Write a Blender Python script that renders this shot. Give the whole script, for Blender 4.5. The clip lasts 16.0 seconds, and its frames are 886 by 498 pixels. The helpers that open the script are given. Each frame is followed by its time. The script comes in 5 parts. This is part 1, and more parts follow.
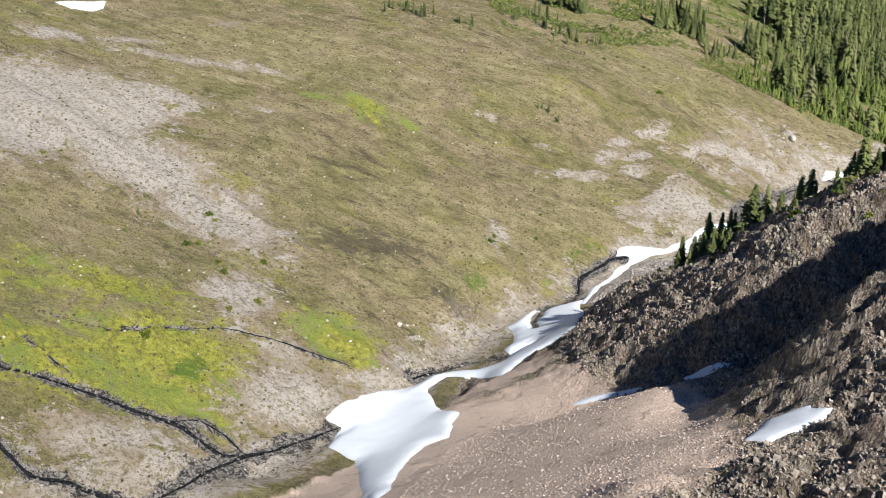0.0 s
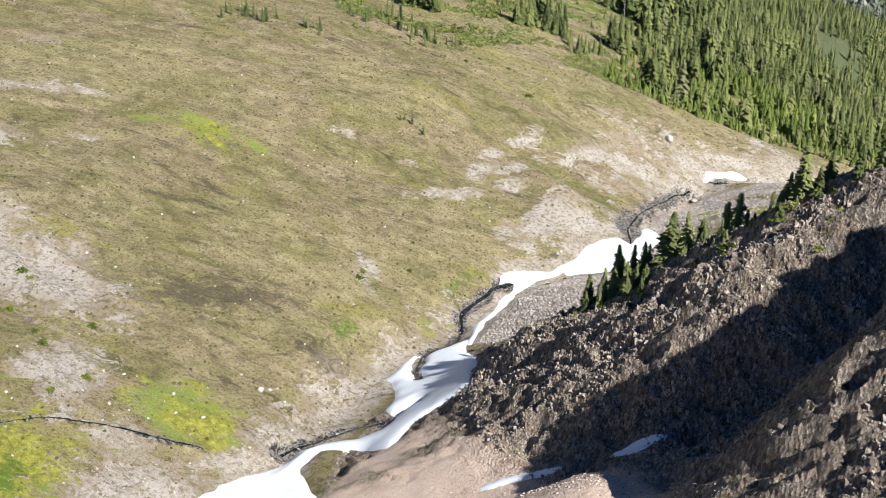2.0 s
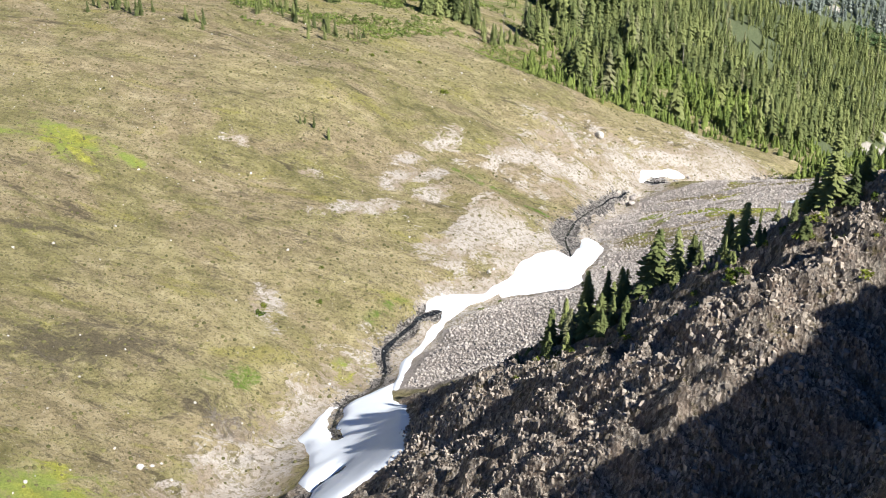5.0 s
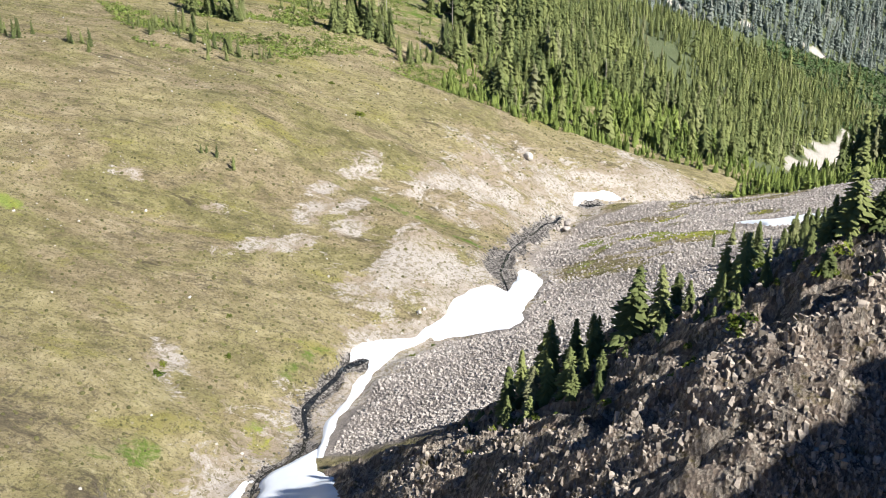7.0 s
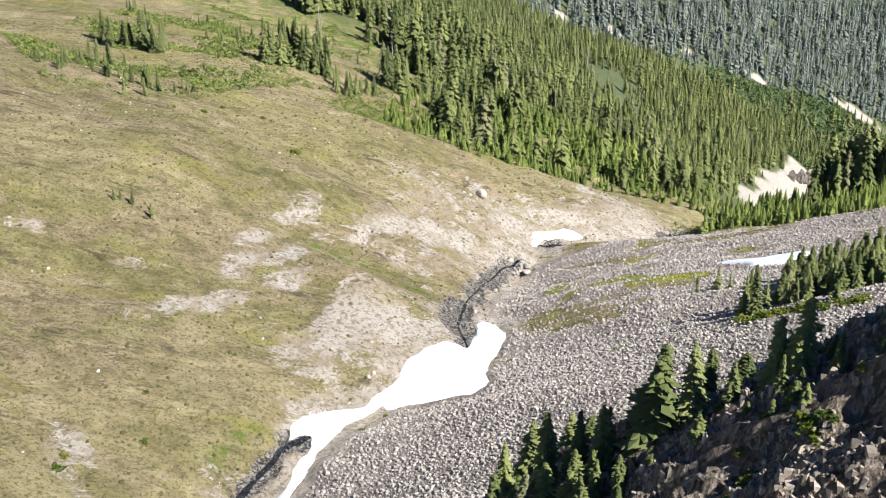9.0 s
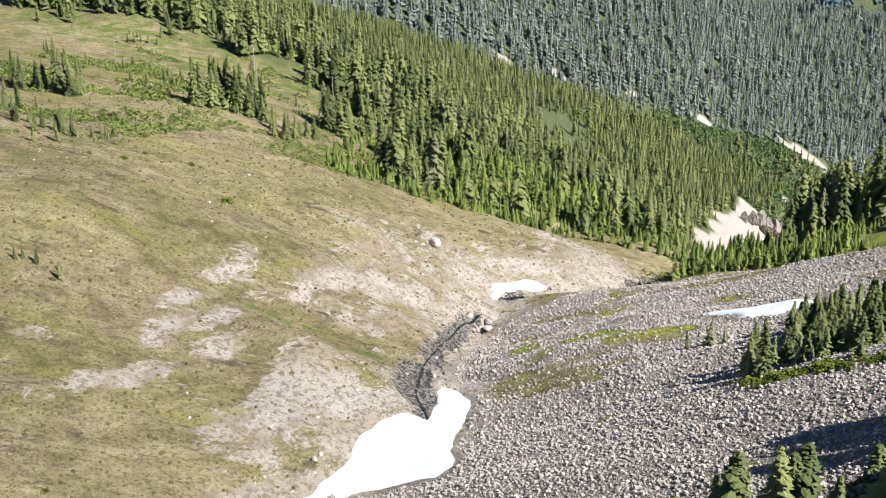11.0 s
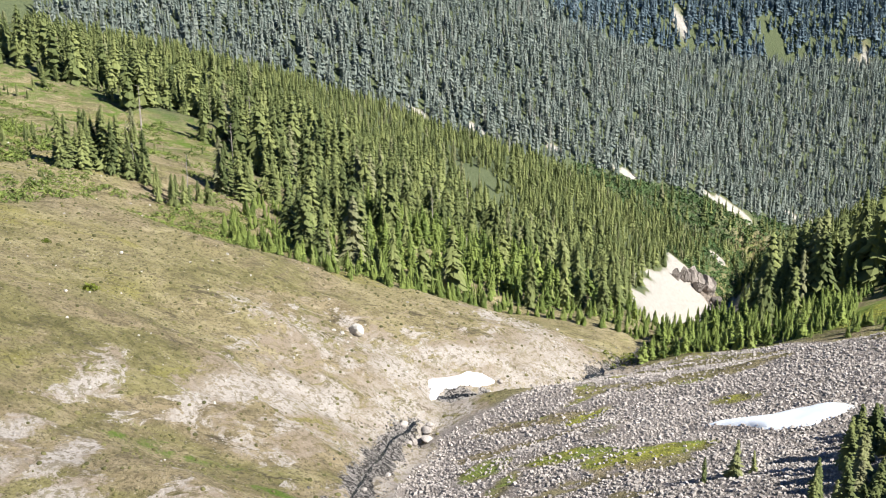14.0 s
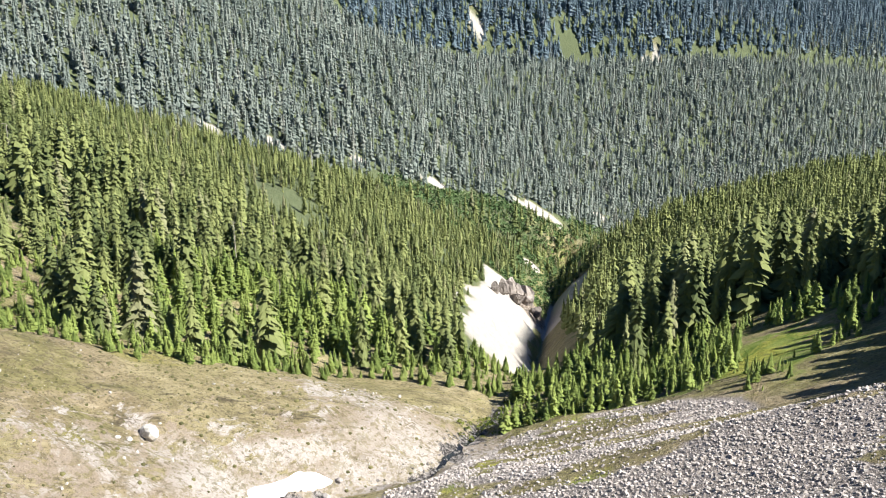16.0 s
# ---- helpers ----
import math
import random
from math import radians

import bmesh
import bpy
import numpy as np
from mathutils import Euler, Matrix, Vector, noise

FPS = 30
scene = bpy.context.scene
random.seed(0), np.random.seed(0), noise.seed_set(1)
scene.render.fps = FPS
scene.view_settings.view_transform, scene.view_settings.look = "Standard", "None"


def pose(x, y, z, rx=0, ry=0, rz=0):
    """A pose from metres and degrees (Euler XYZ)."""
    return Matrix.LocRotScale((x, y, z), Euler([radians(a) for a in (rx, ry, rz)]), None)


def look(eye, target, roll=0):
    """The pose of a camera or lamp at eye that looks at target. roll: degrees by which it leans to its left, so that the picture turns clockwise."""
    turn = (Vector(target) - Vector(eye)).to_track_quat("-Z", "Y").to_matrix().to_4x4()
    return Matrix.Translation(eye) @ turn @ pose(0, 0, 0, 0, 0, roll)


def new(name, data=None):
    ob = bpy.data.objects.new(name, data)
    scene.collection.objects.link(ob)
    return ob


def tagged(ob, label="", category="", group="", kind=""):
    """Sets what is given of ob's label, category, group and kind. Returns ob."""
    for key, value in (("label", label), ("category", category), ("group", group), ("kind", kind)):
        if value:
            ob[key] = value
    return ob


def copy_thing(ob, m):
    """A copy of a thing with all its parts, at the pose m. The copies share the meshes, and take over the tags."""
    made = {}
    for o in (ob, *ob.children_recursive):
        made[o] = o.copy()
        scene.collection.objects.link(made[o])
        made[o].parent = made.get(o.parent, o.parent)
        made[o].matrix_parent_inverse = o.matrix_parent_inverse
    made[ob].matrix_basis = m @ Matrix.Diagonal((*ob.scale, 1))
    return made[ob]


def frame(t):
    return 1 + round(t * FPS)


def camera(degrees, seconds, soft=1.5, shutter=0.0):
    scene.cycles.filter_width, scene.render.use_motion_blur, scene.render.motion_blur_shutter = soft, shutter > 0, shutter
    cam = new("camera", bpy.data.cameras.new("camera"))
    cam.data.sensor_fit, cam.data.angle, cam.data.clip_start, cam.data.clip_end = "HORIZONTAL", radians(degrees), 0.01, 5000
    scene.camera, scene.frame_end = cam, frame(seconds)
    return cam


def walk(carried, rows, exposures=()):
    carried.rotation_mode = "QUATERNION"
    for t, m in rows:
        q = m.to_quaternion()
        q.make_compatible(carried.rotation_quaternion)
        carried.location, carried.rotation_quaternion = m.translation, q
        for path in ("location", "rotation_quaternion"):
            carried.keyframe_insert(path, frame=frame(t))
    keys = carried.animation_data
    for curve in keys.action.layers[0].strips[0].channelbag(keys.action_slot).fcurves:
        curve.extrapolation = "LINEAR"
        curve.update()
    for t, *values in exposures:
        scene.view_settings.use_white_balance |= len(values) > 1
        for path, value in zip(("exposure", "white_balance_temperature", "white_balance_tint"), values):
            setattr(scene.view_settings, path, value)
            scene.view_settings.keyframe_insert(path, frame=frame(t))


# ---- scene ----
cam = camera(41.1, 16.0, 1.0)
PATH = [
    (0, (2.609, 0.589, 198.276), (2.579, 2.378, 197.382), -0.8),
    (0.5, (1.433, 12.367, 195.955), (1.501, 14.155, 195.061), -0.8),
    (1, (0.674, 24.211, 193.78), (0.836, 25.993, 192.886), -0.6),
    (1.5, (-0.027, 34.72, 191.616), (0.176, 36.495, 190.716), -0.5),
    (2, (-0.209, 43.016, 189.006), (0.011, 44.787, 188.103), -0.4),
    (2.5, (-0.055, 50.774, 186.326), (0.19, 52.541, 185.423), -0.3),
    (3, (0.089, 58.434, 183.713), (0.361, 60.197, 182.809), -0.3),
    (3.5, (0.546, 66.205, 180.818), (0.842, 67.965, 179.914), -0.2),
    (4, (1.162, 73.718, 177.973), (1.478, 75.473, 177.068), -0.2),
    (6.5, (5.379, 109.534, 162.903), (5.882, 111.257, 162.022), -0.2),
    (7, (6.846, 117.134, 160.375), (7.376, 118.858, 159.511), -0.2),
    (7.5, (8.535, 124.907, 157.89), (9.093, 126.629, 157.04), -0.2),
    (8, (10.422, 132.7, 155.246), (11.007, 134.42, 154.411), -0.2),
    (10.5, (20.299, 168.797, 141.343), (21.007, 170.503, 140.578), -0.5),
    (11, (22.476, 175.422, 138.665), (23.212, 177.13, 137.928), -0.5),
    (11.5, (24.393, 181.495, 136.212), (25.156, 183.203, 135.505), -0.6),
    (12, (26.656, 187.711, 133.455), (27.449, 189.417, 132.778), -0.6),
    (12.5, (29.717, 195.602, 130.895), (30.542, 197.305, 130.247), -0.6),
    (13, (33.267, 204.735, 128.297), (34.109, 206.431, 127.651), -0.5),
    (13.5, (37.619, 215.21, 125.997), (38.48, 216.895, 125.35), -0.4),
    (14, (42.428, 227.039, 124.021), (43.312, 228.712, 123.372), -0.3),
    (14.5, (47.663, 238.694, 122.016), (48.596, 240.341, 121.37), -0.2),
    (15, (53.342, 250.873, 119.679), (54.338, 252.484, 119.037), -0.2),
    (15.5, (59.344, 262.995, 117.875), (60.419, 264.555, 117.234), -0.2),
    (16, (65.946, 275.165, 116.002), (67.113, 276.658, 115.361), -0.2),
]
EXPOSURES = [(0.0, 0.32), (1.0, 0.44), (2.5, 0.65), (6.5, 0.8), (8.0, 0.8), (10.5, 0.74), (13.0, 0.82), (15.0, 0.9), (16.0, 1.1)]
walk(cam, [(t, look(eye, target, roll)) for t, eye, target, roll in PATH], EXPOSURES)

# ---- light ----
SUN_WAY = Vector((0.450, -0.576, 0.682)).normalized()
world = bpy.data.worlds.new("sky")
scene.world = world
world.use_nodes = True
sky = world.node_tree.nodes.new("ShaderNodeTexSky")
sky.sky_type, sky.sun_disc = "NISHITA", False
sky.sun_elevation, sky.sun_rotation = math.asin(SUN_WAY.z), math.atan2(SUN_WAY.x, SUN_WAY.y)
sky.altitude, sky.ozone_density, sky.air_density, sky.dust_density = 1500.0, 6.0, 1.0, 0.1
back = world.node_tree.nodes["Background"]
back.inputs["Strength"].default_value = 0.037
deep = world.node_tree.nodes.new("ShaderNodeMix")
deep.data_type, deep.blend_type = "RGBA", "MULTIPLY"
deep.inputs["Factor"].default_value = 1.0
deep.inputs[7].default_value = (0.62, 0.96, 1.32, 1.0)
world.node_tree.links.new(sky.outputs[0], deep.inputs[6])
world.node_tree.links.new(deep.outputs[2], back.inputs["Color"])
sun = new("sun", bpy.data.lights.new("sun", "SUN"))
sun.data.energy, sun.data.angle, sun.data.color = 5.0, radians(0.53), (1.0, 0.96, 0.9)
sun.matrix_world = look(SUN_WAY * 500, (0, 0, 0))


# ---- materials ----
class Nodes:
    """A short way to write node trees."""

    def __init__(self, name, rough=0.85, metal=0.0):
        self.mat = bpy.data.materials.new(name)
        self.mat.use_nodes = True
        self.tree = self.mat.node_tree
        self.out = self.tree.nodes["Principled BSDF"]
        self.out.inputs["Roughness"].default_value = rough
        self.out.inputs["Metallic"].default_value = metal
        self.out.inputs["Specular IOR Level"].default_value = 0.25

    def put(self, socket, value):
        if hasattr(value, "is_linked"):
            self.tree.links.new(value, socket)
        elif value is not None:
            socket.default_value = value

    def node(self, kind, **given):
        n = self.tree.nodes.new(kind)
        for key, value in given.items():
            setattr(n, key, value)
        return n

    def pos(self):
        return self.node("ShaderNodeNewGeometry").outputs["Position"]

    def island(self):
        return self.node("ShaderNodeNewGeometry").outputs["Random Per Island"]

    def any_object(self):
        return self.node("ShaderNodeObjectInfo").outputs["Random"]

    def scaled(self, vec, s):
        n = self.node("ShaderNodeVectorMath", operation="MULTIPLY")
        self.put(n.inputs[0], vec)
        n.inputs[1].default_value = s
        return n.outputs[0]

    def drawn(self, degrees, stretch):
        """Places drawn out along a direction in the plan."""
        n = self.node("ShaderNodeMapping", vector_type="TEXTURE")
        self.put(n.inputs["Vector"], self.pos())
        n.inputs["Rotation"].default_value = (0, 0, radians(degrees))
        n.inputs["Scale"].default_value = (stretch, 1, 1)
        return n.outputs[0]

    def noise(self, scale, detail=4.0, rough=0.6, vec=None, warp=0.0):
        n = self.node("ShaderNodeTexNoise")
        self.put(n.inputs["Vector"], vec if vec is not None else self.pos())
        n.inputs["Scale"].default_value, n.inputs["Detail"].default_value = scale, detail
        n.inputs["Roughness"].default_value, n.inputs["Distortion"].default_value = rough, warp
        return n.outputs["Fac"]

    def cells(self, scale, vec=None, feature="F1", out="Distance"):
        n = self.node("ShaderNodeTexVoronoi", feature=feature)
        self.put(n.inputs["Vector"], vec if vec is not None else self.pos())
        n.inputs["Scale"].default_value = scale
        return n.outputs[out]

    def math(self, op, a, b=0.0, clamp=False):
        n = self.node("ShaderNodeMath", operation=op, use_clamp=clamp)
        self.put(n.inputs[0], a)
        self.put(n.inputs[1], b)
        return n.outputs[0]

    def step(self, value, low, high, a=0.0, b=1.0):
        n = self.node("ShaderNodeMapRange", interpolation_type="SMOOTHSTEP")
        self.put(n.inputs["Value"], value)
        for key, v in (("From Min", low), ("From Max", high), ("To Min", a), ("To Max", b)):
            n.inputs[key].default_value = v
        return n.outputs["Result"]

    def mix(self, fac, a, b, blend="MIX"):
        n = self.node("ShaderNodeMix", data_type="RGBA", blend_type=blend)
        self.put(n.inputs["Factor"], fac)
        for socket, v in ((n.inputs[6], a), (n.inputs[7], b)):
            self.put(socket, (*v, 1.0) if isinstance(v, tuple) and len(v) == 3 else v)
        return n.outputs[2]

    def ramp(self, fac, *stops):
        n = self.node("ShaderNodeValToRGB")
        self.put(n.inputs["Fac"], fac)
        e = n.color_ramp.elements
        while len(e) < len(stops):
            e.new(0.5)
        for el, (at, col) in zip(e, stops):
            el.position, el.color = at, (*col, 1.0)
        return n.outputs["Color"]

    def mask(self, name):
        n = self.node("ShaderNodeAttribute", attribute_name=name)
        s = self.node("ShaderNodeSeparateColor")
        self.put(s.inputs[0], n.outputs["Color"])
        return s.outputs

    def bump(self, height, strength=0.5, distance=0.1):
        n = self.node("ShaderNodeBump")
        n.inputs["Strength"].default_value, n.inputs["Distance"].default_value = strength, distance
        self.put(n.inputs["Height"], height)
        self.put(self.out.inputs["Normal"], n.outputs[0])

    def colour(self, value):
        self.put(self.out.inputs["Base Color"], value)
        return self


def ground_material():
    m = Nodes("alpine_ground", 0.92)
    one, two = m.mask("cover"), m.mask("stone")
    # heath and grass: brown, olive and straw in broad patches, with dark tufts and pale litter
    along = m.drawn(-18, 1.5)
    fine, mid = m.noise(2.6, 5, 0.75), m.noise(0.22, 9, 0.74, along, 0.5)
    wide, broad = m.noise(0.05, 6, 0.62, m.drawn(-18, 1.4), 0.8), m.noise(0.016, 5, 0.6, None, 0.6)
    olive = m.ramp(mid, (0.34, (0.126, 0.118, 0.047)), (0.46, (0.224, 0.203, 0.084)), (0.56, (0.300, 0.271, 0.121)), (0.68, (0.427, 0.373, 0.199)))
    brown = m.ramp(mid, (0.34, (0.169, 0.137, 0.074)), (0.46, (0.290, 0.237, 0.135)), (0.56, (0.378, 0.309, 0.185)), (0.68, (0.514, 0.432, 0.292)))
    straw = m.ramp(mid, (0.34, (0.219, 0.187, 0.092)), (0.5, (0.378, 0.325, 0.169)), (0.66, (0.524, 0.452, 0.261)))
    grass = m.mix(m.step(wide, 0.43, 0.57), olive, brown)
    grass = m.mix(m.math("MULTIPLY", m.step(broad, 0.45, 0.62), 0.75), grass, straw)
    ochre = m.math("MULTIPLY", m.step(m.noise(0.075, 6, 0.65, m.drawn(-12, 3.5), 0.6), 0.57, 0.66), 0.6)
    grass = m.mix(ochre, grass, m.ramp(fine, (0.3, (0.2, 0.19, 0.04)), (0.7, (0.4, 0.37, 0.1))))
    grass = m.mix(m.math("MULTIPLY", m.step(m.noise(1.5, 6, 0.8), 0.52, 0.58), 0.7), grass, (0.075, 0.068, 0.034))
    grass = m.mix(m.math("MULTIPLY", m.step(m.noise(1.1, 8, 0.85), 0.57, 0.63), 0.6), grass, (0.52, 0.46, 0.36))
    # little steps of turf across the slope, with bare dark risers
    risers = m.math("MULTIPLY", m.step(m.noise(0.75, 7, 0.8, m.drawn(-18, 3.2), 0.4), 0.53, 0.61), m.step(m.noise(0.06, 4, 0.6), 0.4, 0.56))
    grass = m.mix(m.math("MULTIPLY", risers, 0.72), grass, m.ramp(fine, (0.35, (0.075, 0.062, 0.038)), (0.65, (0.18, 0.15, 0.1))))
    grit_spots = m.math("MULTIPLY", m.step(m.noise(2.1, 5, 0.8), 0.61, 0.66), m.step(m.noise(0.045, 4, 0.65, None, 0.5), 0.45, 0.6))
    grass = m.mix(m.math("MULTIPLY", grit_spots, 0.8), grass, (0.62, 0.57, 0.5))
    # dark wet scars, stony heath and painted terrace shade drawn out along the slope
    scar_shade = m.math("MULTIPLY", m.step(m.noise(0.16, 7, 0.75, m.drawn(-18, 8.0)), 0.57, 0.64), m.step(m.noise(0.035, 3, 0.6), 0.42, 0.54))
    grass = m.mix(m.math("MULTIPLY", scar_shade, 0.75), grass, (0.07, 0.058, 0.038))
    # lush moss
    moss = m.ramp(m.noise(0.8, 7, 0.8), (0.32, (0.12, 0.125, 0.03)), (0.46, (0.3, 0.31, 0.055)), (0.64, (0.54, 0.52, 0.1)))
    moss = m.mix(m.math("MULTIPLY", m.step(m.noise(0.5, 6, 0.75, m.drawn(-60, 4.5), 0.5), 0.52, 0.62), 0.6), moss, (0.14, 0.13, 0.05))
    moss = m.mix(m.step(m.noise(0.07, 4, 0.6, None, 0.5), 0.45, 0.6), moss, m.ramp(fine, (0.3, (0.15, 0.2, 0.045)), (0.7, (0.36, 0.43, 0.1))))
    fuzz = m.math("MULTIPLY", m.math("SUBTRACT", m.noise(0.22, 8, 0.75, m.drawn(-10, 1.6), 0.6), 0.5), 2.6)
    lush = m.step(m.math("ADD", one[1], fuzz), 0.3, 0.75)
    col = m.mix(lush, grass, moss)
    # bright green wet strips
    green = m.ramp(fine, (0.3, (0.08, 0.13, 0.02)), (0.7, (0.17, 0.26, 0.04)))
    col = m.mix(m.step(m.math("ADD", one[2], fuzz), 0.35, 0.8), col, green)
    # bare mineral soil and gravel with tufts
    soil = m.ramp(m.noise(2.4, 6, 0.75), (0.25, (0.3, 0.266, 0.228)), (0.45, (0.51, 0.462, 0.412)), (0.68, (0.7, 0.65, 0.592)))
    tan = m.math("MULTIPLY", m.step(m.noise(0.11, 6, 0.7, None, 0.5), 0.4, 0.56), m.step(one[0], 0.6, 0.95, 1.0, 0.0))
    soil = m.mix(tan, soil, m.ramp(m.noise(3.1, 5, 0.7), (0.3, (0.278, 0.224, 0.162)), (0.7, (0.476, 0.392, 0.297))))
    fuzz2 = m.math("MULTIPLY", m.math("SUBTRACT", m.noise(0.26, 8, 0.78, m.scaled(m.pos(), (0.6, 1.0, 1.3)), 0.9), 0.5), 3.0)
    bare = m.step(m.math("ADD", one[0], fuzz2), 0.42, 0.58)
    tufts = m.math("MAXIMUM", m.step(m.noise(0.95, 5, 0.68, None, 0.35), 0.515, 0.565), m.math("MULTIPLY", m.step(m.noise(0.3, 6, 0.75, None, 0.6), 0.54, 0.62), 0.7))
    soil = m.mix(m.math("MULTIPLY", tufts, 0.72), soil, m.mix(0.35, grass, (0.16, 0.13, 0.08)))
    col = m.mix(bare, col, soil)
    # pale scree of the ravine
    pale = m.ramp(m.noise(0.5, 6, 0.7), (0.3, (0.34, 0.305, 0.26)), (0.5, (0.48, 0.445, 0.395)), (0.75, (0.6, 0.57, 0.525)))
    col = m.mix(m.step(m.math("ADD", two[1], m.math("MULTIPLY", fuzz2, 0.3)), 0.35, 0.65), col, pale)
    # reddish scree
    red = m.ramp(m.noise(2.2, 6, 0.8), (0.25, (0.54, 0.41, 0.325)), (0.5, (0.74, 0.585, 0.475)), (0.75, (0.82, 0.7, 0.6)))
    red = m.mix(m.math("MULTIPLY", m.step(m.noise(0.18, 6, 0.75), 0.54, 0.68), 0.7), red, (0.17, 0.125, 0.055))
    col = m.mix(m.step(m.math("ADD", two[2], m.math("MULTIPLY", fuzz2, 0.25)), 0.35, 0.65), col, red)
    # broken dark rock
    steep = m.scaled(m.pos(), (1, 1, 0.45))
    block = m.cells(2.4, steep, out="Color")
    rock = m.ramp(block, (0.15, (0.2, 0.17, 0.143)), (0.5, (0.47, 0.4, 0.33)), (0.85, (0.76, 0.68, 0.57)))
    rock = m.mix(m.step(m.noise(4.0, 5, 0.8, steep), 0.44, 0.58), m.mix(0.5, rock, (0.05, 0.043, 0.037)), rock)
    rock = m.mix(m.math("MULTIPLY", m.step(m.noise(0.2, 5, 0.65), 0.48, 0.6), 0.45), rock, (0.46, 0.35, 0.27))
    green_rock = m.ramp(m.noise(2.0, 5, 0.7), (0.3, (0.07, 0.06, 0.02)), (0.7, (0.24, 0.2, 0.075)))
    rock = m.mix(m.math("MULTIPLY", m.step(m.noise(0.3, 7, 0.78, m.drawn(45, 0.4)), 0.55, 0.64), 0.75), rock, green_rock)
    col = m.mix(m.step(m.math("ADD", two[0], m.math("MULTIPLY", fuzz2, 0.25)), 0.35, 0.65), col, rock)
    # dark gaps and fines between the talus blocks
    wet = m.mask("wet")
    grit = m.ramp(m.noise(2.8, 6, 0.8), (0.35, (0.18, 0.16, 0.145)), (0.65, (0.42, 0.375, 0.345)))
    col = m.mix(m.math("MULTIPLY", wet[2], 0.9), col, grit)
    # wet dark gravel of the brooks
    wetness = m.step(m.math("ADD", wet[0], m.math("MULTIPLY", m.math("SUBTRACT", m.noise(0.7, 6, 0.75), 0.5), 2.4)), 0.45, 0.65)
    thread = m.math("ABSOLUTE", m.math("SUBTRACT", m.noise(0.42, 4, 0.6, None, 1.2), 0.5))
    dry = m.step(thread, 0.022, 0.062)
    wetrock = m.mix(dry, m.ramp(m.noise(3.0, 4, 0.7), (0.4, (0.018, 0.017, 0.016)), (0.6, (0.07, 0.065, 0.06))), m.ramp(m.noise(2.2, 5, 0.75), (0.38, (0.09, 0.082, 0.075)), (0.52, (0.33, 0.305, 0.28)), (0.66, (0.5, 0.47, 0.44))))
    col = m.mix(wetness, col, wetrock)
    # dark stony heath
    col = m.mix(m.math("MULTIPLY", m.step(m.math("ADD", wet[1], m.math("MULTIPLY", fuzz2, 0.8)), 0.4, 0.8), 0.8), col, m.ramp(m.noise(1.9, 5, 0.8), (0.35, (0.055, 0.046, 0.033)), (0.65, (0.15, 0.125, 0.085))))
    # needle litter and herbs under the trees, with canopy shade in the colour
    floor = m.mask("floor")
    col = m.mix(floor[0], col, m.ramp(m.noise(0.6, 6, 0.75), (0.35, (0.065, 0.082, 0.042)), (0.55, (0.12, 0.145, 0.07)), (0.75, (0.19, 0.21, 0.1))))
    m.colour(col)
    facets = m.math("ADD", m.math("MULTIPLY", m.cells(2.4, m.scaled(m.pos(), (1.0, 1.0, 0.45))), 1.2), m.noise(1.6, 8, 0.85))
    relief = m.math("ADD", m.noise(1.4, 8, 0.8), m.math("MULTIPLY", mid, 1.5))
    relief = m.math("MULTIPLY", relief, m.step(two[2], 0.2, 0.8, 1.0, 0.55))
    m.bump(m.math("ADD", relief, m.math("MULTIPLY", facets, m.math("MULTIPLY", two[0], 1.3))), 1.0, 0.7)
    return m.mat


def stone_material(name, dark, light, rough=0.9):
    m = Nodes(name, rough)
    tone = m.math("FRACT", m.math("ADD", m.island(), m.any_object()))
    base = m.mix(tone, dark, light)
    base = m.mix(m.step(m.noise(2.5, 5, 0.7), 0.4, 0.7), base, m.mix(0.5, base, (0.1, 0.09, 0.08)))
    m.colour(m.mix(m.math("MULTIPLY", m.step(m.noise(0.8, 3), 0.6, 0.75), 0.35), base, (0.2, 0.2, 0.08)))
    m.bump(m.noise(4.0, 5, 0.7), 0.6, 0.08)
    return m.mat


def needle_material(name, dark, light, gray=0.0):
    m = Nodes(name, 0.75)
    tone = m.node("ShaderNodeAttribute", attribute_name="tone").outputs["Fac"]
    tree_tone = m.math("FRACT", m.math("ADD", tone, m.any_object()))
    col = m.mix(tree_tone, dark, light)
    col = m.mix(m.math("MULTIPLY", m.step(tree_tone, 0.9, 0.99), gray), col, (0.17, 0.15, 0.125))
    col = m.mix(m.math("MULTIPLY", m.island(), 0.3), col, m.mix(0.5, col, (0.02, 0.03, 0.01)))
    m.colour(m.mix(m.math("MULTIPLY", m.step(m.noise(1.2, 3), 0.5, 0.75), 0.3), col, light))
    m.out.inputs["Specular IOR Level"].default_value = 0.15
    return m.mat


def bark_material():
    m = Nodes("bark", 0.9)
    n = m.noise(3.0, 5, 0.7, m.scaled(m.pos(), (3, 3, 0.5)))
    m.colour(m.ramp(n, (0.3, (0.07, 0.055, 0.045)), (0.7, (0.2, 0.175, 0.15))))
    m.bump(n, 0.7, 0.05)
    return m.mat


def snow_material():
    m = Nodes("old_snow", 0.55)
    dirt = m.math("MULTIPLY", m.step(m.noise(0.7, 6, 0.7), 0.58, 0.8), 0.12)
    m.colour(m.mix(dirt, (0.88, 0.94, 1.0), (0.62, 0.58, 0.54)))
    m.bump(m.math("ADD", m.noise(0.9, 4, 0.6), m.cells(0.8)), 0.08, 0.15)
    return m.mat


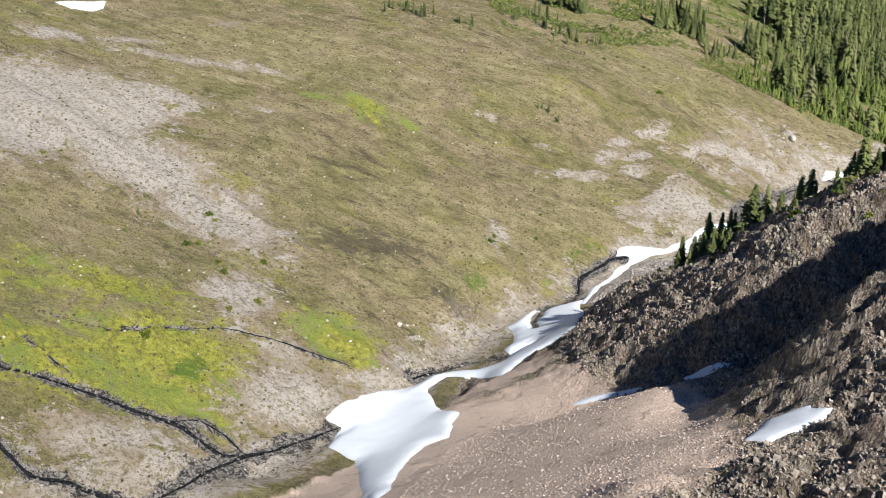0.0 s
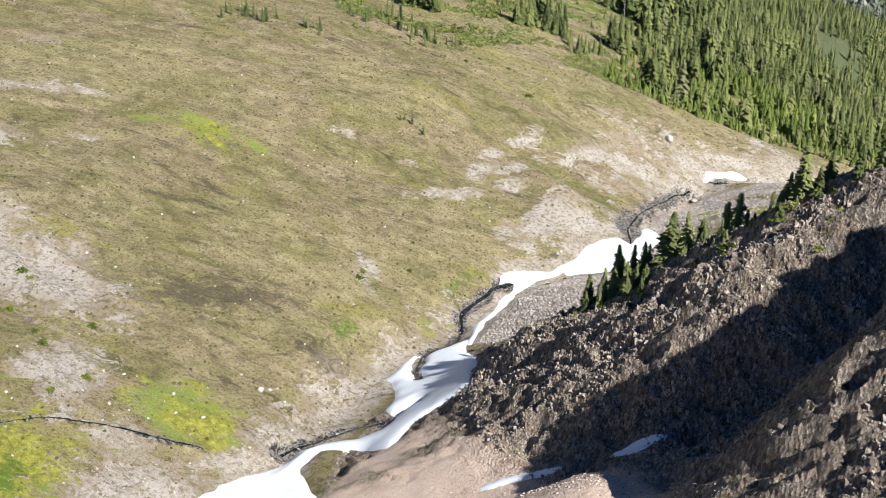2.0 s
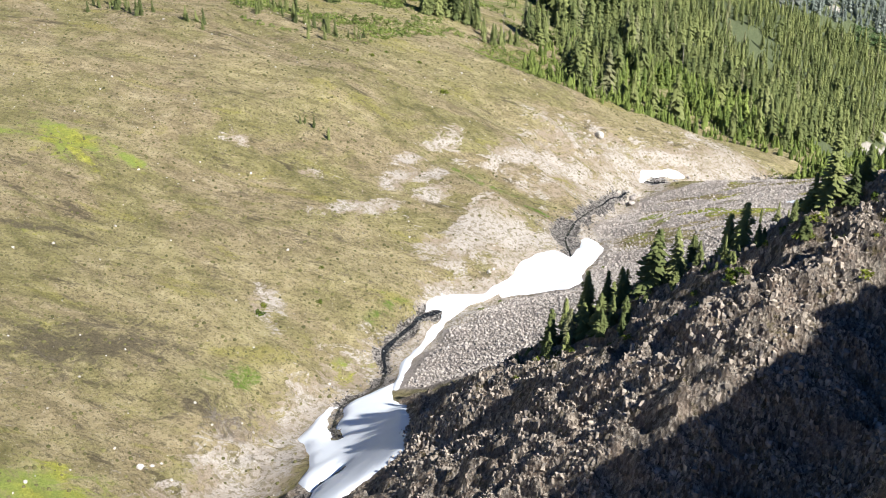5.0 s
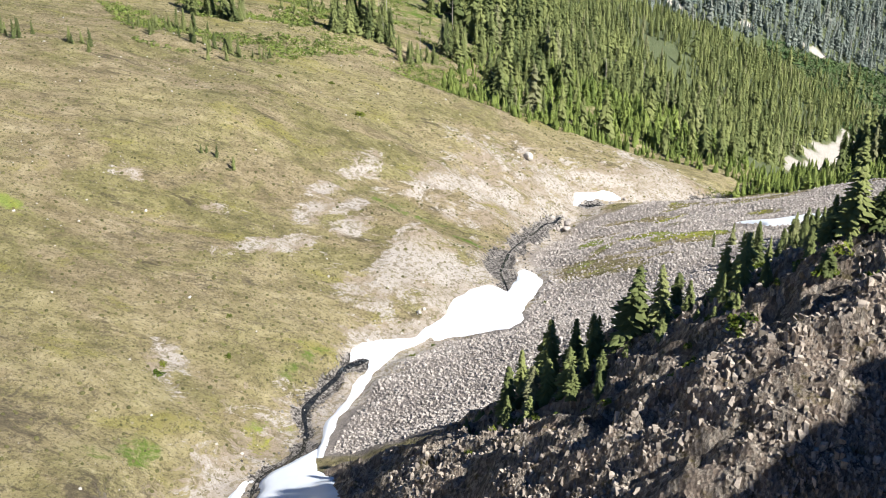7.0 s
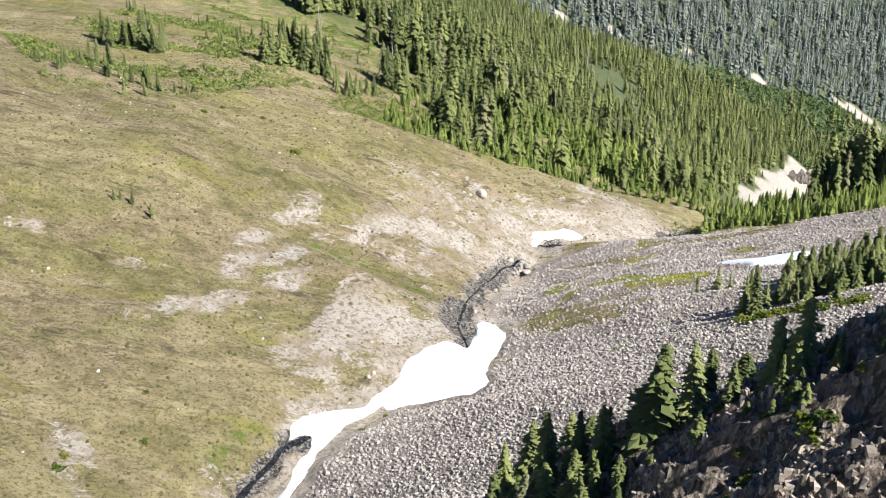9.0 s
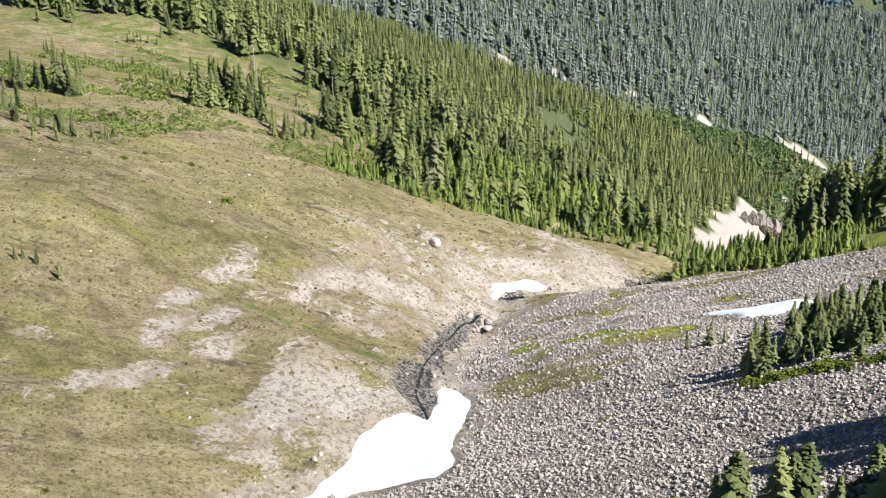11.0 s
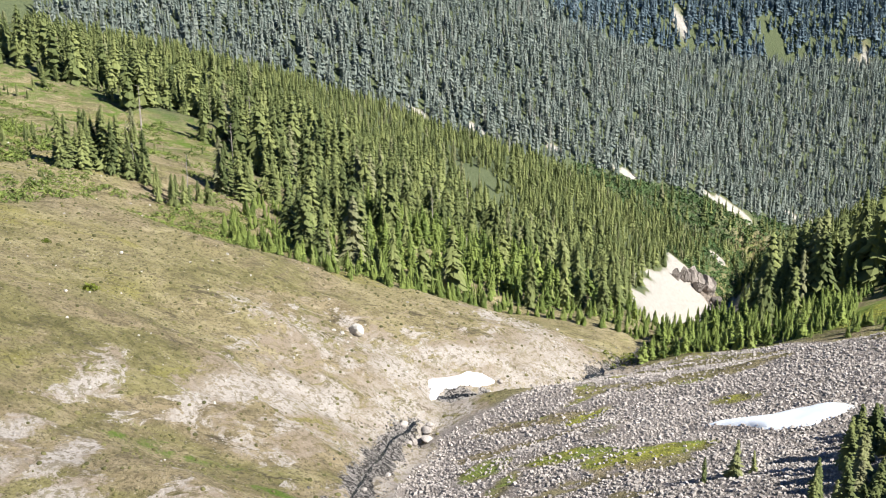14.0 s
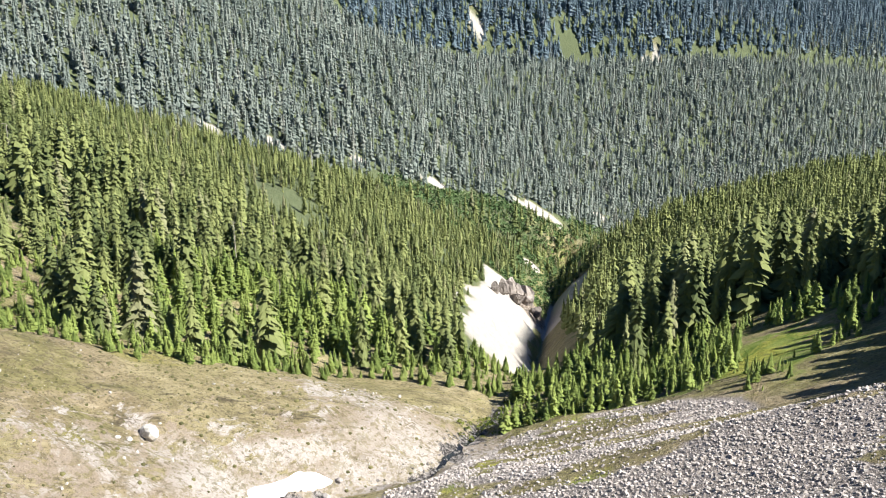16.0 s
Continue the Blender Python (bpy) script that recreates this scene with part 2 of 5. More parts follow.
def water_material():
    m = Nodes("brook_water", 0.12)
    m.out.inputs["Specular IOR Level"].default_value = 0.5
    m.colour(m.ramp(m.noise(1.4, 5, 0.7), (0.45, (0.012, 0.013, 0.013)), (0.72, (0.04, 0.042, 0.04)), (0.8, (0.3, 0.31, 0.31))))
    m.bump(m.noise(2.5, 4, 0.7), 0.6, 0.15)
    return m.mat


GROUND = ground_material()
TALUS = stone_material("talus_stone", (0.36, 0.325, 0.295), (0.62, 0.57, 0.52))
PALE = stone_material("pale_stone", (0.48, 0.445, 0.395), (0.72, 0.69, 0.63))
REDSTONE = stone_material("brown_stone", (0.42, 0.325, 0.265), (0.8, 0.65, 0.55))
DARKSTONE = stone_material("dark_stone", (0.22, 0.19, 0.16), (0.6, 0.52, 0.43))
FIR = needle_material("fir_needles", (0.085, 0.11, 0.04), (0.25, 0.28, 0.1), 0.5)
YOUNG = needle_material("young_fir_needles", (0.095, 0.138, 0.034), (0.262, 0.325, 0.082), 0.2)
# distance haze is put into this colour: paler and greyer than FIR
FARFIR = needle_material("hazed_fir_needles", (0.15, 0.185, 0.162), (0.24, 0.272, 0.235), 0.4)
# darker, bluer copy: shade and haze beyond the gully put into the colour
RIDGEFIR = needle_material("shade_tinted_fir_needles", (0.075, 0.115, 0.14), (0.15, 0.205, 0.235), 0.3)
SHRUB = needle_material("shrub_leaves", (0.07, 0.11, 0.015), (0.2, 0.23, 0.035))
BARK = bark_material()
SNOW = snow_material()
WATER = water_material()


# ---- landform ----
R2 = math.sqrt(0.5)


def to_uv(x, y):
    """Along the valley (u) and across it to the left (v)."""
    return (x + y) * R2, (y - x) * R2


def to_xy(u, v):
    return (u - v) * R2, (u + v) * R2


# stream line: along, across, height
BED_U = np.array([-300, 60, 134, 208, 272, 320, 370, 404, 434, 512, 600, 760, 915, 1100, 1500, 2600.0])
BED_V = np.array([150, 158, 166, 186, 187, 178, 192, 194, 169, 164, 166, 168, 172, 170, 150, 100.0])
BED_Z = np.array([120, 62, 48, 36.5, 31.5, 28, 18.5, 14, 8, -8, -70, -140, -185, -230, -290, -400.0])

LEFT_OFF = np.array([0, 4, 15, 35, 60, 90, 140, 250, 500, 1200.0])
RIGHT_OFF = np.array([0, 4, 15, 35, 60, 90, 120, 220, 400, 900.0])
LEFT, RIGHT = [], []


def left(u, *rise):
    LEFT.append((u, (0,) + rise))


def right(u, *rise):
    RIGHT.append((u, (0,) + rise))


left(-300, 1, 7, 14, 22, 32, 45, 60, 90, 150)
left(130, 1, 6, 13, 19, 27, 40, 58, 90, 150)
left(215, 1, 8, 15, 22, 31, 42, 58, 85, 140)
left(300, 1, 6, 11, 19, 32, 42, 55, 70, 110)
left(320, 1, 3, 8, 19, 33, 43, 54, 66, 100)
left(365, 1, 7, 17, 27, 36, 44, 52, 60, 90)
left(405, 2, 9, 19, 30, 37, 44, 50, 55, 70)
left(435, 2, 8, 14, 20, 26, 42, 53, 72, 110)
left(475, 2, 4, 6, 14, 24, 42, 54, 75, 120)
left(512, 2, 5, 8, 14, 24, 40, 58, 80, 120)
left(600, 4, 15, 36, 42, 52, 76, 108, 140, 170)
left(760, 5, 18, 38, 50, 62, 92, 142, 190, 200)
left(915, 6, 20, 38, 55, 78, 112, 150, 220, 200)
left(2600, 6, 20, 38, 55, 78, 112, 150, 220, 200)

right(-300, 1, 3, 12, 30, 50, 72, 120, 150, 120)
right(130, 1, 3.2, 13.5, 29.5, 47.5, 61, 110, 140, 120)
right(165, 1, 4.8, 17, 34, 57, 85, 130, 155, 120)
right(195, 1, 5, 20, 43, 69, 90, 130, 155, 120)
right(212, 1, 5, 20, 44, 70, 88, 128, 152, 120)
right(230, 1, 5, 16.5, 33, 51, 70, 112, 148, 120)
right(246, 1, 5, 14, 26, 41, 57, 105, 145, 120)
right(300, 1, 5, 14, 25.5, 39, 54, 100, 140, 120)
right(353, 1, 5, 13, 20, 30, 42, 90, 130, 120)
right(415, 1, 4.5, 10, 17.5, 27, 38.5, 82, 120, 110)
right(475, 1, 4, 9, 18.5, 28.5, 38.5, 78, 120, 110)
right(512, 1, 4, 9, 20, 30, 42, 80, 115, 100)
right(600, 5, 16, 28, 36, 43, 52, 80, 105, 90)
right(760, 7, 22, 36, 45, 54, 64, 85, 100, 60)
right(915, 7, 22, 38, 50, 62, 72, 90, 100, 40)
right(2600, 7, 22, 38, 50, 62, 72, 90, 100, 40)


def sections(table, offsets, u, d):
    us = np.array([row[0] for row in table], float)
    zs = np.array([row[1] for row in table], float)
    k = np.clip(np.searchsorted(us, u) - 1, 0, len(us) - 2)
    f = np.clip((u - us[k]) / (us[k + 1] - us[k]), 0, 1)
    f = f * f * (3 - 2 * f)
    out = np.zeros_like(u)
    for i in range(len(us)):
        w = np.where(k == i, 1 - f, 0) + np.where(k + 1 == i, f, 0)
        out += w * np.interp(d, offsets, zs[i])
    return out


def bump(x, y, cx, cy, rx, ry, turn=0.0):
    """A soft mound of height 1: radii rx, ry, turned by degrees."""
    c, s = math.cos(math.radians(turn)), math.sin(math.radians(turn))
    a, b = ((x - cx) * c + (y - cy) * s) / rx, (-(x - cx) * s + (y - cy) * c) / ry
    return np.exp(-(a * a + b * b))


def near_line(x, y, pts):
    """Distance to a line of points and how far along it (0 to 1) the nearest place lies."""
    best, along = np.full(np.shape(x), 1e9), np.zeros(np.shape(x))
    n = len(pts) - 1
    for i in range(n):
        (x0, y0), (x1, y1) = pts[i][:2], pts[i + 1][:2]
        dx, dy = x1 - x0, y1 - y0
        f = np.clip(((x - x0) * dx + (y - y0) * dy) / (dx * dx + dy * dy), 0, 1)
        d = np.hypot(x - x0 - f * dx, y - y0 - f * dy)
        along = np.where(d < best, (i + f) / n, along)
        best = np.minimum(best, d)
    return best, along


def landform(x, y):
    x, y = np.asarray(x, float), np.asarray(y, float)
    u, v = to_uv(x, y)
    bed_v, bed_z = np.interp(u, BED_U, BED_V), np.interp(u, BED_U, BED_Z)
    d = v - bed_v
    z = bed_z + np.where(d > 0, sections(LEFT, LEFT_OFF, u, d), sections(RIGHT, RIGHT_OFF, u, -d))
    # ravine beside the spur, with its steep head
    dist, along = near_line(u, v, [(148, 150), (156, 122), (165, 94), (175, 82), (191, 71)])
    z -= np.interp(along, [0, 0.1, 0.25, 0.5, 0.75, 1], [0, 2, 7, 12, 18, 20]) * np.exp(-(dist / 10) ** 2)
    dist, along = near_line(u, v, [(151, 90), (160, 79), (168, 67), (180, 52)])
    z -= np.interp(along, [0, 0.3, 0.7, 1], [2, 8, 9, 8]) * np.exp(-(dist / 8) ** 2)
    # lit rib south of the ravine, its unseen upper end added for shade, and dark outcrops below it
    dist, along = near_line(u, v, [(138, 79), (146, 74), (152, 66), (159, 55), (168, 42), (176, 35), (186, 34.5), (200, 34)])
    z += np.interp(along, np.arange(8) / 7, [0, 1.5, 4, 1.5, 11, 14, 12, 11]) * np.exp(-(dist / 7) ** 2)
    z += 2.5 * bump(u, v, 110, 55, 5, 8, 20) + 3 * bump(u, v, 102, 66, 5, 6) + 3 * bump(u, v, 120, 40, 5, 7) - 3.5 * bump(u, v, 150, 88, 8, 7)
    z -= 3.5 * bump(u, v, 141, 82, 9, 10)
    # sink hole where the brook runs under the blocks
    z -= 3.2 * bump(x, y, 132.5, 408.5, 2.6, 2.0, 40)
    # rise beside the talus, added out of view to shade it
    z += 5 * bump(x, y, 133, 246, 14, 12)
    # shoulder at the end of the spur, raised to shade the snow
    z += 4 * bump(x, y, 40, 241, 9, 9)
    # knoll over the stream
    z += 6 * bump(x, y, 77, 372, 9, 14, 45)
    # main valley behind the woods and its far side
    floor_z = -125 - 0.32 * (np.minimum(x, 900) - 473) - 0.08 * np.maximum(x - 900, 0)
    r = y - (1020 + 20 * np.sin(x / 130))
    near = floor_z + 0.8 * np.maximum(-r, 0)
    far = floor_z + 1.0 * np.clip(r, 0, 18) + 0.52 * np.maximum(r - 18, 0)
    cut, along = near_line(x, y, [(780, 1340), (960, 1370), (1180, 1350), (1500, 1300), (1900, 1280)])
    far -= (40 + 45 * np.minimum(along * 2.5, 1)) * np.exp(-(cut / 36) ** 2)
    soft = 12.0
    z = np.where(y > 500, -soft * np.log(np.exp(np.clip(-z / soft, -60, 60)) + np.exp(np.clip(-near / soft, -60, 60))), z)
    z = np.where(r > 0, np.maximum(far, floor_z), z)
    return z


# ---- noise and masks ----
def lattice(ix, iy, seed):
    n = (ix.astype(np.int64) * 374761393 + iy.astype(np.int64) * 668265263 + seed * 974634777) & 0xFFFFFFFF
    n = ((n ^ (n >> 13)) * 1274126177) & 0xFFFFFFFF
    return ((n ^ (n >> 16)) & 0xFFFF) / 65535.0


def value_noise(x, y, seed=0):
    ix, iy = np.floor(x), np.floor(y)
    fx, fy = x - ix, y - iy
    fx, fy = fx * fx * (3 - 2 * fx), fy * fy * (3 - 2 * fy)
    a, b = lattice(ix, iy, seed), lattice(ix + 1, iy, seed)
    c, d = lattice(ix, iy + 1, seed), lattice(ix + 1, iy + 1, seed)
    return (a * (1 - fx) + b * fx) * (1 - fy) + (c * (1 - fx) + d * fx) * fy - 0.5


def fractal(x, y, size, octaves=4, seed=0, gain=0.5):
    out, amp = np.zeros_like(x), 1.0
    for k in range(octaves):
        out += amp * value_noise(x / size * 2**k + 17.3 * k, y / size * 2**k - 9.1 * k, seed + k)
        amp *= gain
    return out


def smooth(lo, hi, t):
    f = np.clip((t - lo) / (hi - lo), 0, 1)
    return f * f * (3 - 2 * f)


def inside(x, y, ring):
    """Signed distance to a ring of points: positive inside."""
    d, _ = near_line(x, y, list(ring) + [ring[0]])
    hit = np.zeros(np.shape(x), bool)
    for (x0, y0), (x1, y1) in zip(ring, list(ring[1:]) + [ring[0]]):
        if y0 != y1:
            hit ^= ((y0 > y) != (y1 > y)) & (x < (x1 - x0) * (y - y0) / (y1 - y0) + x0)
    return np.where(hit, d, -d)


# plan outlines of the snow
WIDE_SNOW = [(-27.8, 215.5), (-24.8, 220.4), (-20.3, 227.1), (-15.4, 232.2), (-8.4, 236.1), (-5.2, 243.1), (0.3, 244.5), (7.1, 242.0), (11.3, 244.1), (15.6, 249.9), (13.0, 255.8), (15.1, 258.9), (16.7, 266.1), (15.4, 275.5), (20.1, 283.8), (22.8, 287.0), (27.1, 288.8), (34.5, 291.2), (36.9, 292.0), (34.8, 282.3), (35.9, 275.6), (32.9, 254.1), (29.1, 239.2), (25.0, 239.2), (21.3, 239.2), (19.2, 238.4), (12.0, 229.0), (5.7, 237.3), (-1.0, 240.9), (-5.6, 233.8), (-3.4, 221.4), (-1.4, 216.7), (2.1, 212.0), (0.5, 206.7), (0.0, 197.9), (-5.1, 197.1), (-8.2, 188.9), (-9.7, 176.9), (-10.1, 166.8), (-12.5, 160.0), (-15.1, 166.8), (-16.6, 180.9), (-19.0, 196.6), (-23.0, 201.4), (-25.7, 204.2), (-23.5, 214.6)]
LONG_SNOW = [(35.7, 288.3), (41.0, 303.9), (48.4, 314.3), (53.0, 321.5), (55.0, 325.5), (53.1, 325.6), (50.2, 323.7), (51.3, 326.5), (54.2, 329.2), (61.2, 332.4), (67.7, 333.4), (70.4, 337.0), (77.2, 341.8), (80.0, 346.7), (86.4, 352.0), (91.1, 353.8), (93.9, 353.5), (94.9, 351.7), (97.0, 354.0), (101.8, 362.5), (104.7, 367.0), (107.3, 365.2), (106.9, 359.2), (103.5, 352.4), (98.2, 344.5), (92.6, 336.3), (91.6, 330.7), (90.0, 328.4), (85.8, 325.9), (81.1, 329.5), (74.9, 332.3), (70.6, 331.6), (70.7, 333.6), (61.7, 327.7), (54.6, 320.8), (49.4, 311.9), (42.9, 302.9), (39.1, 293.6), (36.5, 285.1)]
SMALL_SNOW = [(144.9, 427.8), (150.4, 428.9), (155.9, 429.6), (158.9, 428.7), (160.8, 427.4), (156.2, 426.7), (152.6, 426.5), (148.3, 426.2), (146.5, 424.8), (141.5, 420.6)]
SLOPE_SNOW = [(156.6, 357.1), (160.3, 355.4), (164.5, 351.5), (168.5, 348.9), (171.5, 346.7), (172.9, 342.8), (172.6, 339.4), (168.5, 339.6), (164.8, 340.8), (162.3, 343.3), (160.1, 346.4), (160.7, 349.9), (159.0, 353.9)]
TONGUE_SNOW = [(23.4, 199.8), (26.7, 198.9), (34.0, 195.9), (39.3, 192.6), (36.8, 192.8), (33.8, 194.1), (29.7, 196.1), (26.5, 197.2)]
GULLY_SNOW = [(43.6, 190.0), (47.3, 188.7), (51.0, 187.1), (52.7, 186.7), (51.8, 185.7), (48.0, 186.6), (44.6, 188.4)]
RIBBED_SNOW = [(41.6, 135.0), (44.5, 139.6), (46.9, 142.8), (49.8, 142.1), (52.9, 141.4), (51.8, 140.9), (54.4, 138.4), (52.1, 136.7), (48.6, 135.0), (44.2, 132.7)]
HIGH_SNOW = [(-141, 414), (-137, 420), (-132, 424), (-127, 428), (-126, 421), (-128, 412), (-134, 410)]
SNOW_RINGS = [("high", HIGH_SNOW), ("wide", WIDE_SNOW), ("long", LONG_SNOW), ("small", SMALL_SNOW), ("slope", SLOPE_SNOW), ("tongue", TONGUE_SNOW), ("gully", GULLY_SNOW), ("ribbed", RIBBED_SNOW)]
# black gravel melted free inside the snow: half width, line
SNOW_CUTS = [(1.2, [(29.2, 290.6), (25.8, 288.8), (23.6, 283.0), (22.3, 278.3), (22.4, 270.7)]), (0.9, [(20.6, 253.5), (18.0, 252.3), (15.7, 251.6)])]
BROOKS = []


def brook(name, half, *line):
    BROOKS.append((name, half, list(line)))


brook("stream", 3.6, (-70.0, 150.0), (-54.3, 178.9), (-50.6, 183.5), (-46.5, 190.3), (-41.9, 196.0), (-35.9, 201.1), (-30.7, 206.7), (-24.3, 214.0))
brook("brook", 2.0, (-110.0, 200.0), (-89.1, 199.3), (-83.7, 199.4), (-77.3, 199.1), (-70.7, 198.8), (-64.1, 198.0), (-57.6, 198.0), (-53.1, 197.4), (-49.6, 195.9), (-45.7, 193.9), (-42.5, 196.0))
brook("brook", 2.4, (-105.0, 190.0), (-82.3, 177.8), (-78.4, 174.8), (-75.0, 172.7), (-70.6, 174.3), (-66.5, 173.7), (-61.8, 174.4))
brook("brook", 1.1, (-56.5, 198.0), (-51.7, 201.4), (-45.9, 200.0), (-42.7, 197.5))
brook("rill", 0.7, (-87.5, 221.1), (-81.0, 220.8), (-73.8, 220.5), (-62.3, 227.6), (-51.3, 234.0), (-38.9, 235.7), (-31.2, 235.5), (-23.5, 235.8))
brook("rill", 0.7, (-88.3, 210.8), (-81.3, 206.0), (-75.8, 201.8))
brook("stream", 2.2, (-9.2, 240.2), (-5.2, 244.5), (0.3, 248.0), (7.3, 250.0), (12.8, 248.6))
brook("stream", 2.3, (25.7, 288.5), (29.8, 290.1), (34.2, 293.5), (36.9, 302.3), (37.1, 307.4), (43.2, 315.1), (50.3, 322.4), (54.6, 325.8))
brook("stream", 4.3, (95.3, 351.2), (96.1, 357.6), (97.1, 363.0), (104.8, 377.3))
brook("stream", 2.8, (104.8, 377.3), (114.4, 390.6), (124.6, 404.2), (134.3, 412.8))
for half, line in SNOW_CUTS:
    brook("stream", half * 1.5, *line)
brook("stream", 2.6, (144, 423), (150, 424.6), (156, 424.6))
brook("stream", 2.6, (172, 420), (185.3, 428.1), (197.5, 436.3), (206, 442), (225, 455))
TALUS_RING = [(38, 288), (46, 302), (54, 314), (66.7, 326.5), (74, 331), (86, 324.5), (92, 329), (94, 336.5), (108.5, 358), (111, 376), (122, 392), (138, 407), (168, 412), (190, 424),
              (203, 430), (225, 419), (229, 397), (213, 372), (212, 352), (185, 310), (150, 262), (118, 240), (90, 245), (60, 268)]


def blobs(x, y, *rows):
    """Soft spots: (x, y, radius along, radius across, degrees, weight)."""
    out = np.zeros_like(x)
    for cx, cy, a, b, turn, w in rows:
        out = np.maximum(out, w * bump(x, y, cx, cy, a, b, turn))
    return out


def covers(x, y):
    """What covers the ground, 0 to 1 each."""
    u, v = to_uv(x, y)
    d = v - np.interp(u, BED_U, BED_V)
    wob = fractal(x, y, 22, 4, 5)
    c = {}
    snow = np.full(x.shape, -99.0)
    for _, ring in SNOW_RINGS:
        snow = np.maximum(snow, inside(x, y, ring))
    c["snow"] = smooth(-3, 0.5, snow)
    wet = np.zeros_like(x)
    for _, w, line in BROOKS:
        dist, _ = near_line(x, y, line)
        dist = dist + (0.6 + 0.5 * w) * 1.6 * fractal(x, y, 5, 3, 48)
        wet = np.maximum(wet, smooth(w * 1.15, w * 0.3, np.maximum(dist, 0)))
    c["wet"] = wet
    talus = inside(x, y, TALUS_RING) + 6 * wob
    c["talus"] = smooth(-2.0, 1.5, talus)
    near_right = smooth(236, 222, u + 8 * wob) * smooth(-9, -14, d + 5 * wob)
    brown = smooth(-14, 10, inside(u, v, [(60, 150), (134, 152), (150, 150), (164, 132), (158, 112), (150, 92), (138, 76), (118, 60), (60, 60)]) + 10 * wob)
    gravel_toe = blobs(x, y, (12, 224, 14, 8, 20, 1.0))
    c["brown"] = near_right * np.maximum(brown, gravel_toe)
    c["rock"] = np.maximum(near_right * (1 - c["brown"]), 0)
    c["rock"] = np.maximum(c["rock"], smooth(0.45, 0.6, blobs(x, y, (606, 866, 40, 16, 45, 1))))
    c["pale"] = smooth(48, 40, d + 12 * wob) * smooth(0, 8, d + 6 * wob) * smooth(740, 790, u + 30 * wob) * smooth(1080, 1050, u + 30 * wob)
    c["pale"] = np.maximum(c["pale"], smooth(-36, -26, d + 14 * wob) * smooth(6, -2, d) * smooth(960, 1000, u + 20 * wob) * smooth(1160, 1130, u + 20 * wob))
    scars = blobs(x, y, (465, 1072, 9, 7, 0, 1), (518, 1062, 14, 8, -15, 1), (590, 1056, 12, 7, 0, 1), (655, 1047, 13, 6, -20, 1), (770, 1042, 32, 8, -20, 1.1), (880, 1061, 24, 6, -10, 1), (800, 1000, 16, 6, 20, 1), (702, 968, 15, 9, 40, 1))
    c["pale"] = np.maximum(c["pale"], smooth(0.35, 0.6, scars + 0.5 * wob))
    c["pale"] = np.maximum(c["pale"], smooth(0.3, 0.6, blobs(x, y, (1006, 1412, 9, 15, 0, 1.2), (1268, 1356, 22, 10, 0, 1.0), (1372, 1330, 9, 13, 0, 1.1))))
    edge = smooth(22 + 30 * smooth(300, 350, u), 6, d + 18 * wob) * smooth(-12, -4, d) * smooth(480, 440, u)
    spots = blobs(x, y, (-125, 315, 38, 30, 60, 1.6), (-104, 322, 34, 20, 60, 1.3), (-93, 345, 22, 5, 10, 1.0), (-85, 382, 34, 5, 5, 0.9), (-85, 300, 28, 18, -20, 1.15), (-62, 284, 24, 14, -25, 1.1), (-55, 296, 6, 10, 0, 0.8), (-50, 250, 9, 18, 5, 0.95), (-35, 218, 20, 12, 45, 1.0), (-38, 232, 9, 9, 0, 0.8), (-36, 198, 14, 9, 30, 0.9),
                  (-66, 188, 22, 9, 20, 0.85), (57, 349, 8, 5, 45, 0.85), (45, 364, 13, 4, 30, 0.8), (55, 379, 12, 4, 40, 0.85), (76, 408, 9, 4, 60, 0.8), (72, 358, 26, 13, 50, 0.9), (66, 366, 9, 4, 60, 1.2), (105, 412, 26, 9, 25, 0.85), (72, 394, 8, 2.5, 40, 1.0), (88, 401, 9, 3, 35, 1.0), (64, 382, 8, 3, 40, 1.1), (14, 316, 4, 6, 10, 0.95), (13, 384, 4, 2, 0, 0.9), (12, 311, 3, 7, 20, 0.75),
                  (-90, 348, 13, 4, 20, 1.1), (-81, 341, 6, 2.5, 10, 1.1), (-59, 354, 5, 2, 10, 1.0), (-132, 380, 13, 7, 30, 1.1), (-109, 390, 13, 4, 25, 1.0), (-81, 422, 8, 4, 30, 0.9), (-60, 292, 9, 12, 0, 0.9), (-55, 249, 7, 8, 0, 0.9), (37, 361, 9, 3, 30, 1.0),
                  (80, 358, 13, 9, 45, 1.05), (66, 350, 10, 6, 45, 0.9), (97, 408, 16, 7, 20, 0.9), (106, 406, 12, 6, 30, 0.9), (116, 412, 16, 8, 35, 0.95), (137, 428, 14, 7, 30, 0.95), (62, 372, 8, 5, 45, 0.9), (179, 434, 16, 6, 10, 0.6), (104, 388, 6, 8, 45, 0.8), (70, 403, 9, 3, 30, 0.9), (60, 390, 9, 3, 30, 0.95),
                  (118, 428, 26, 15, 45, 0.66), (100, 408, 26, 10, 40, 0.66), (158, 434, 20, 5, 0, 0.9), (134, 440, 4, 2, 20, 1.0), (115, 437, 6, 2, 0, 0.8), (30, 375, 5, 2, 0, 0.7), (12, 385, 5, 3, 0, 0.7))
    veg = blobs(x, y, (82, 389, 16, 3.2, -20, 1.3), (93, 380, 7, 3, -50, 1.2), (86, 376, 9, 3, 25, 0.5), (104, 386, 9, 3, 40, 0.8), (66, 366, 12, 3, 55, 0.9), (40, 320, 8, 4, 40, 0.7))
    c["bare"] = np.clip(np.maximum(edge * 0.78, spots) - veg, 0, 1)
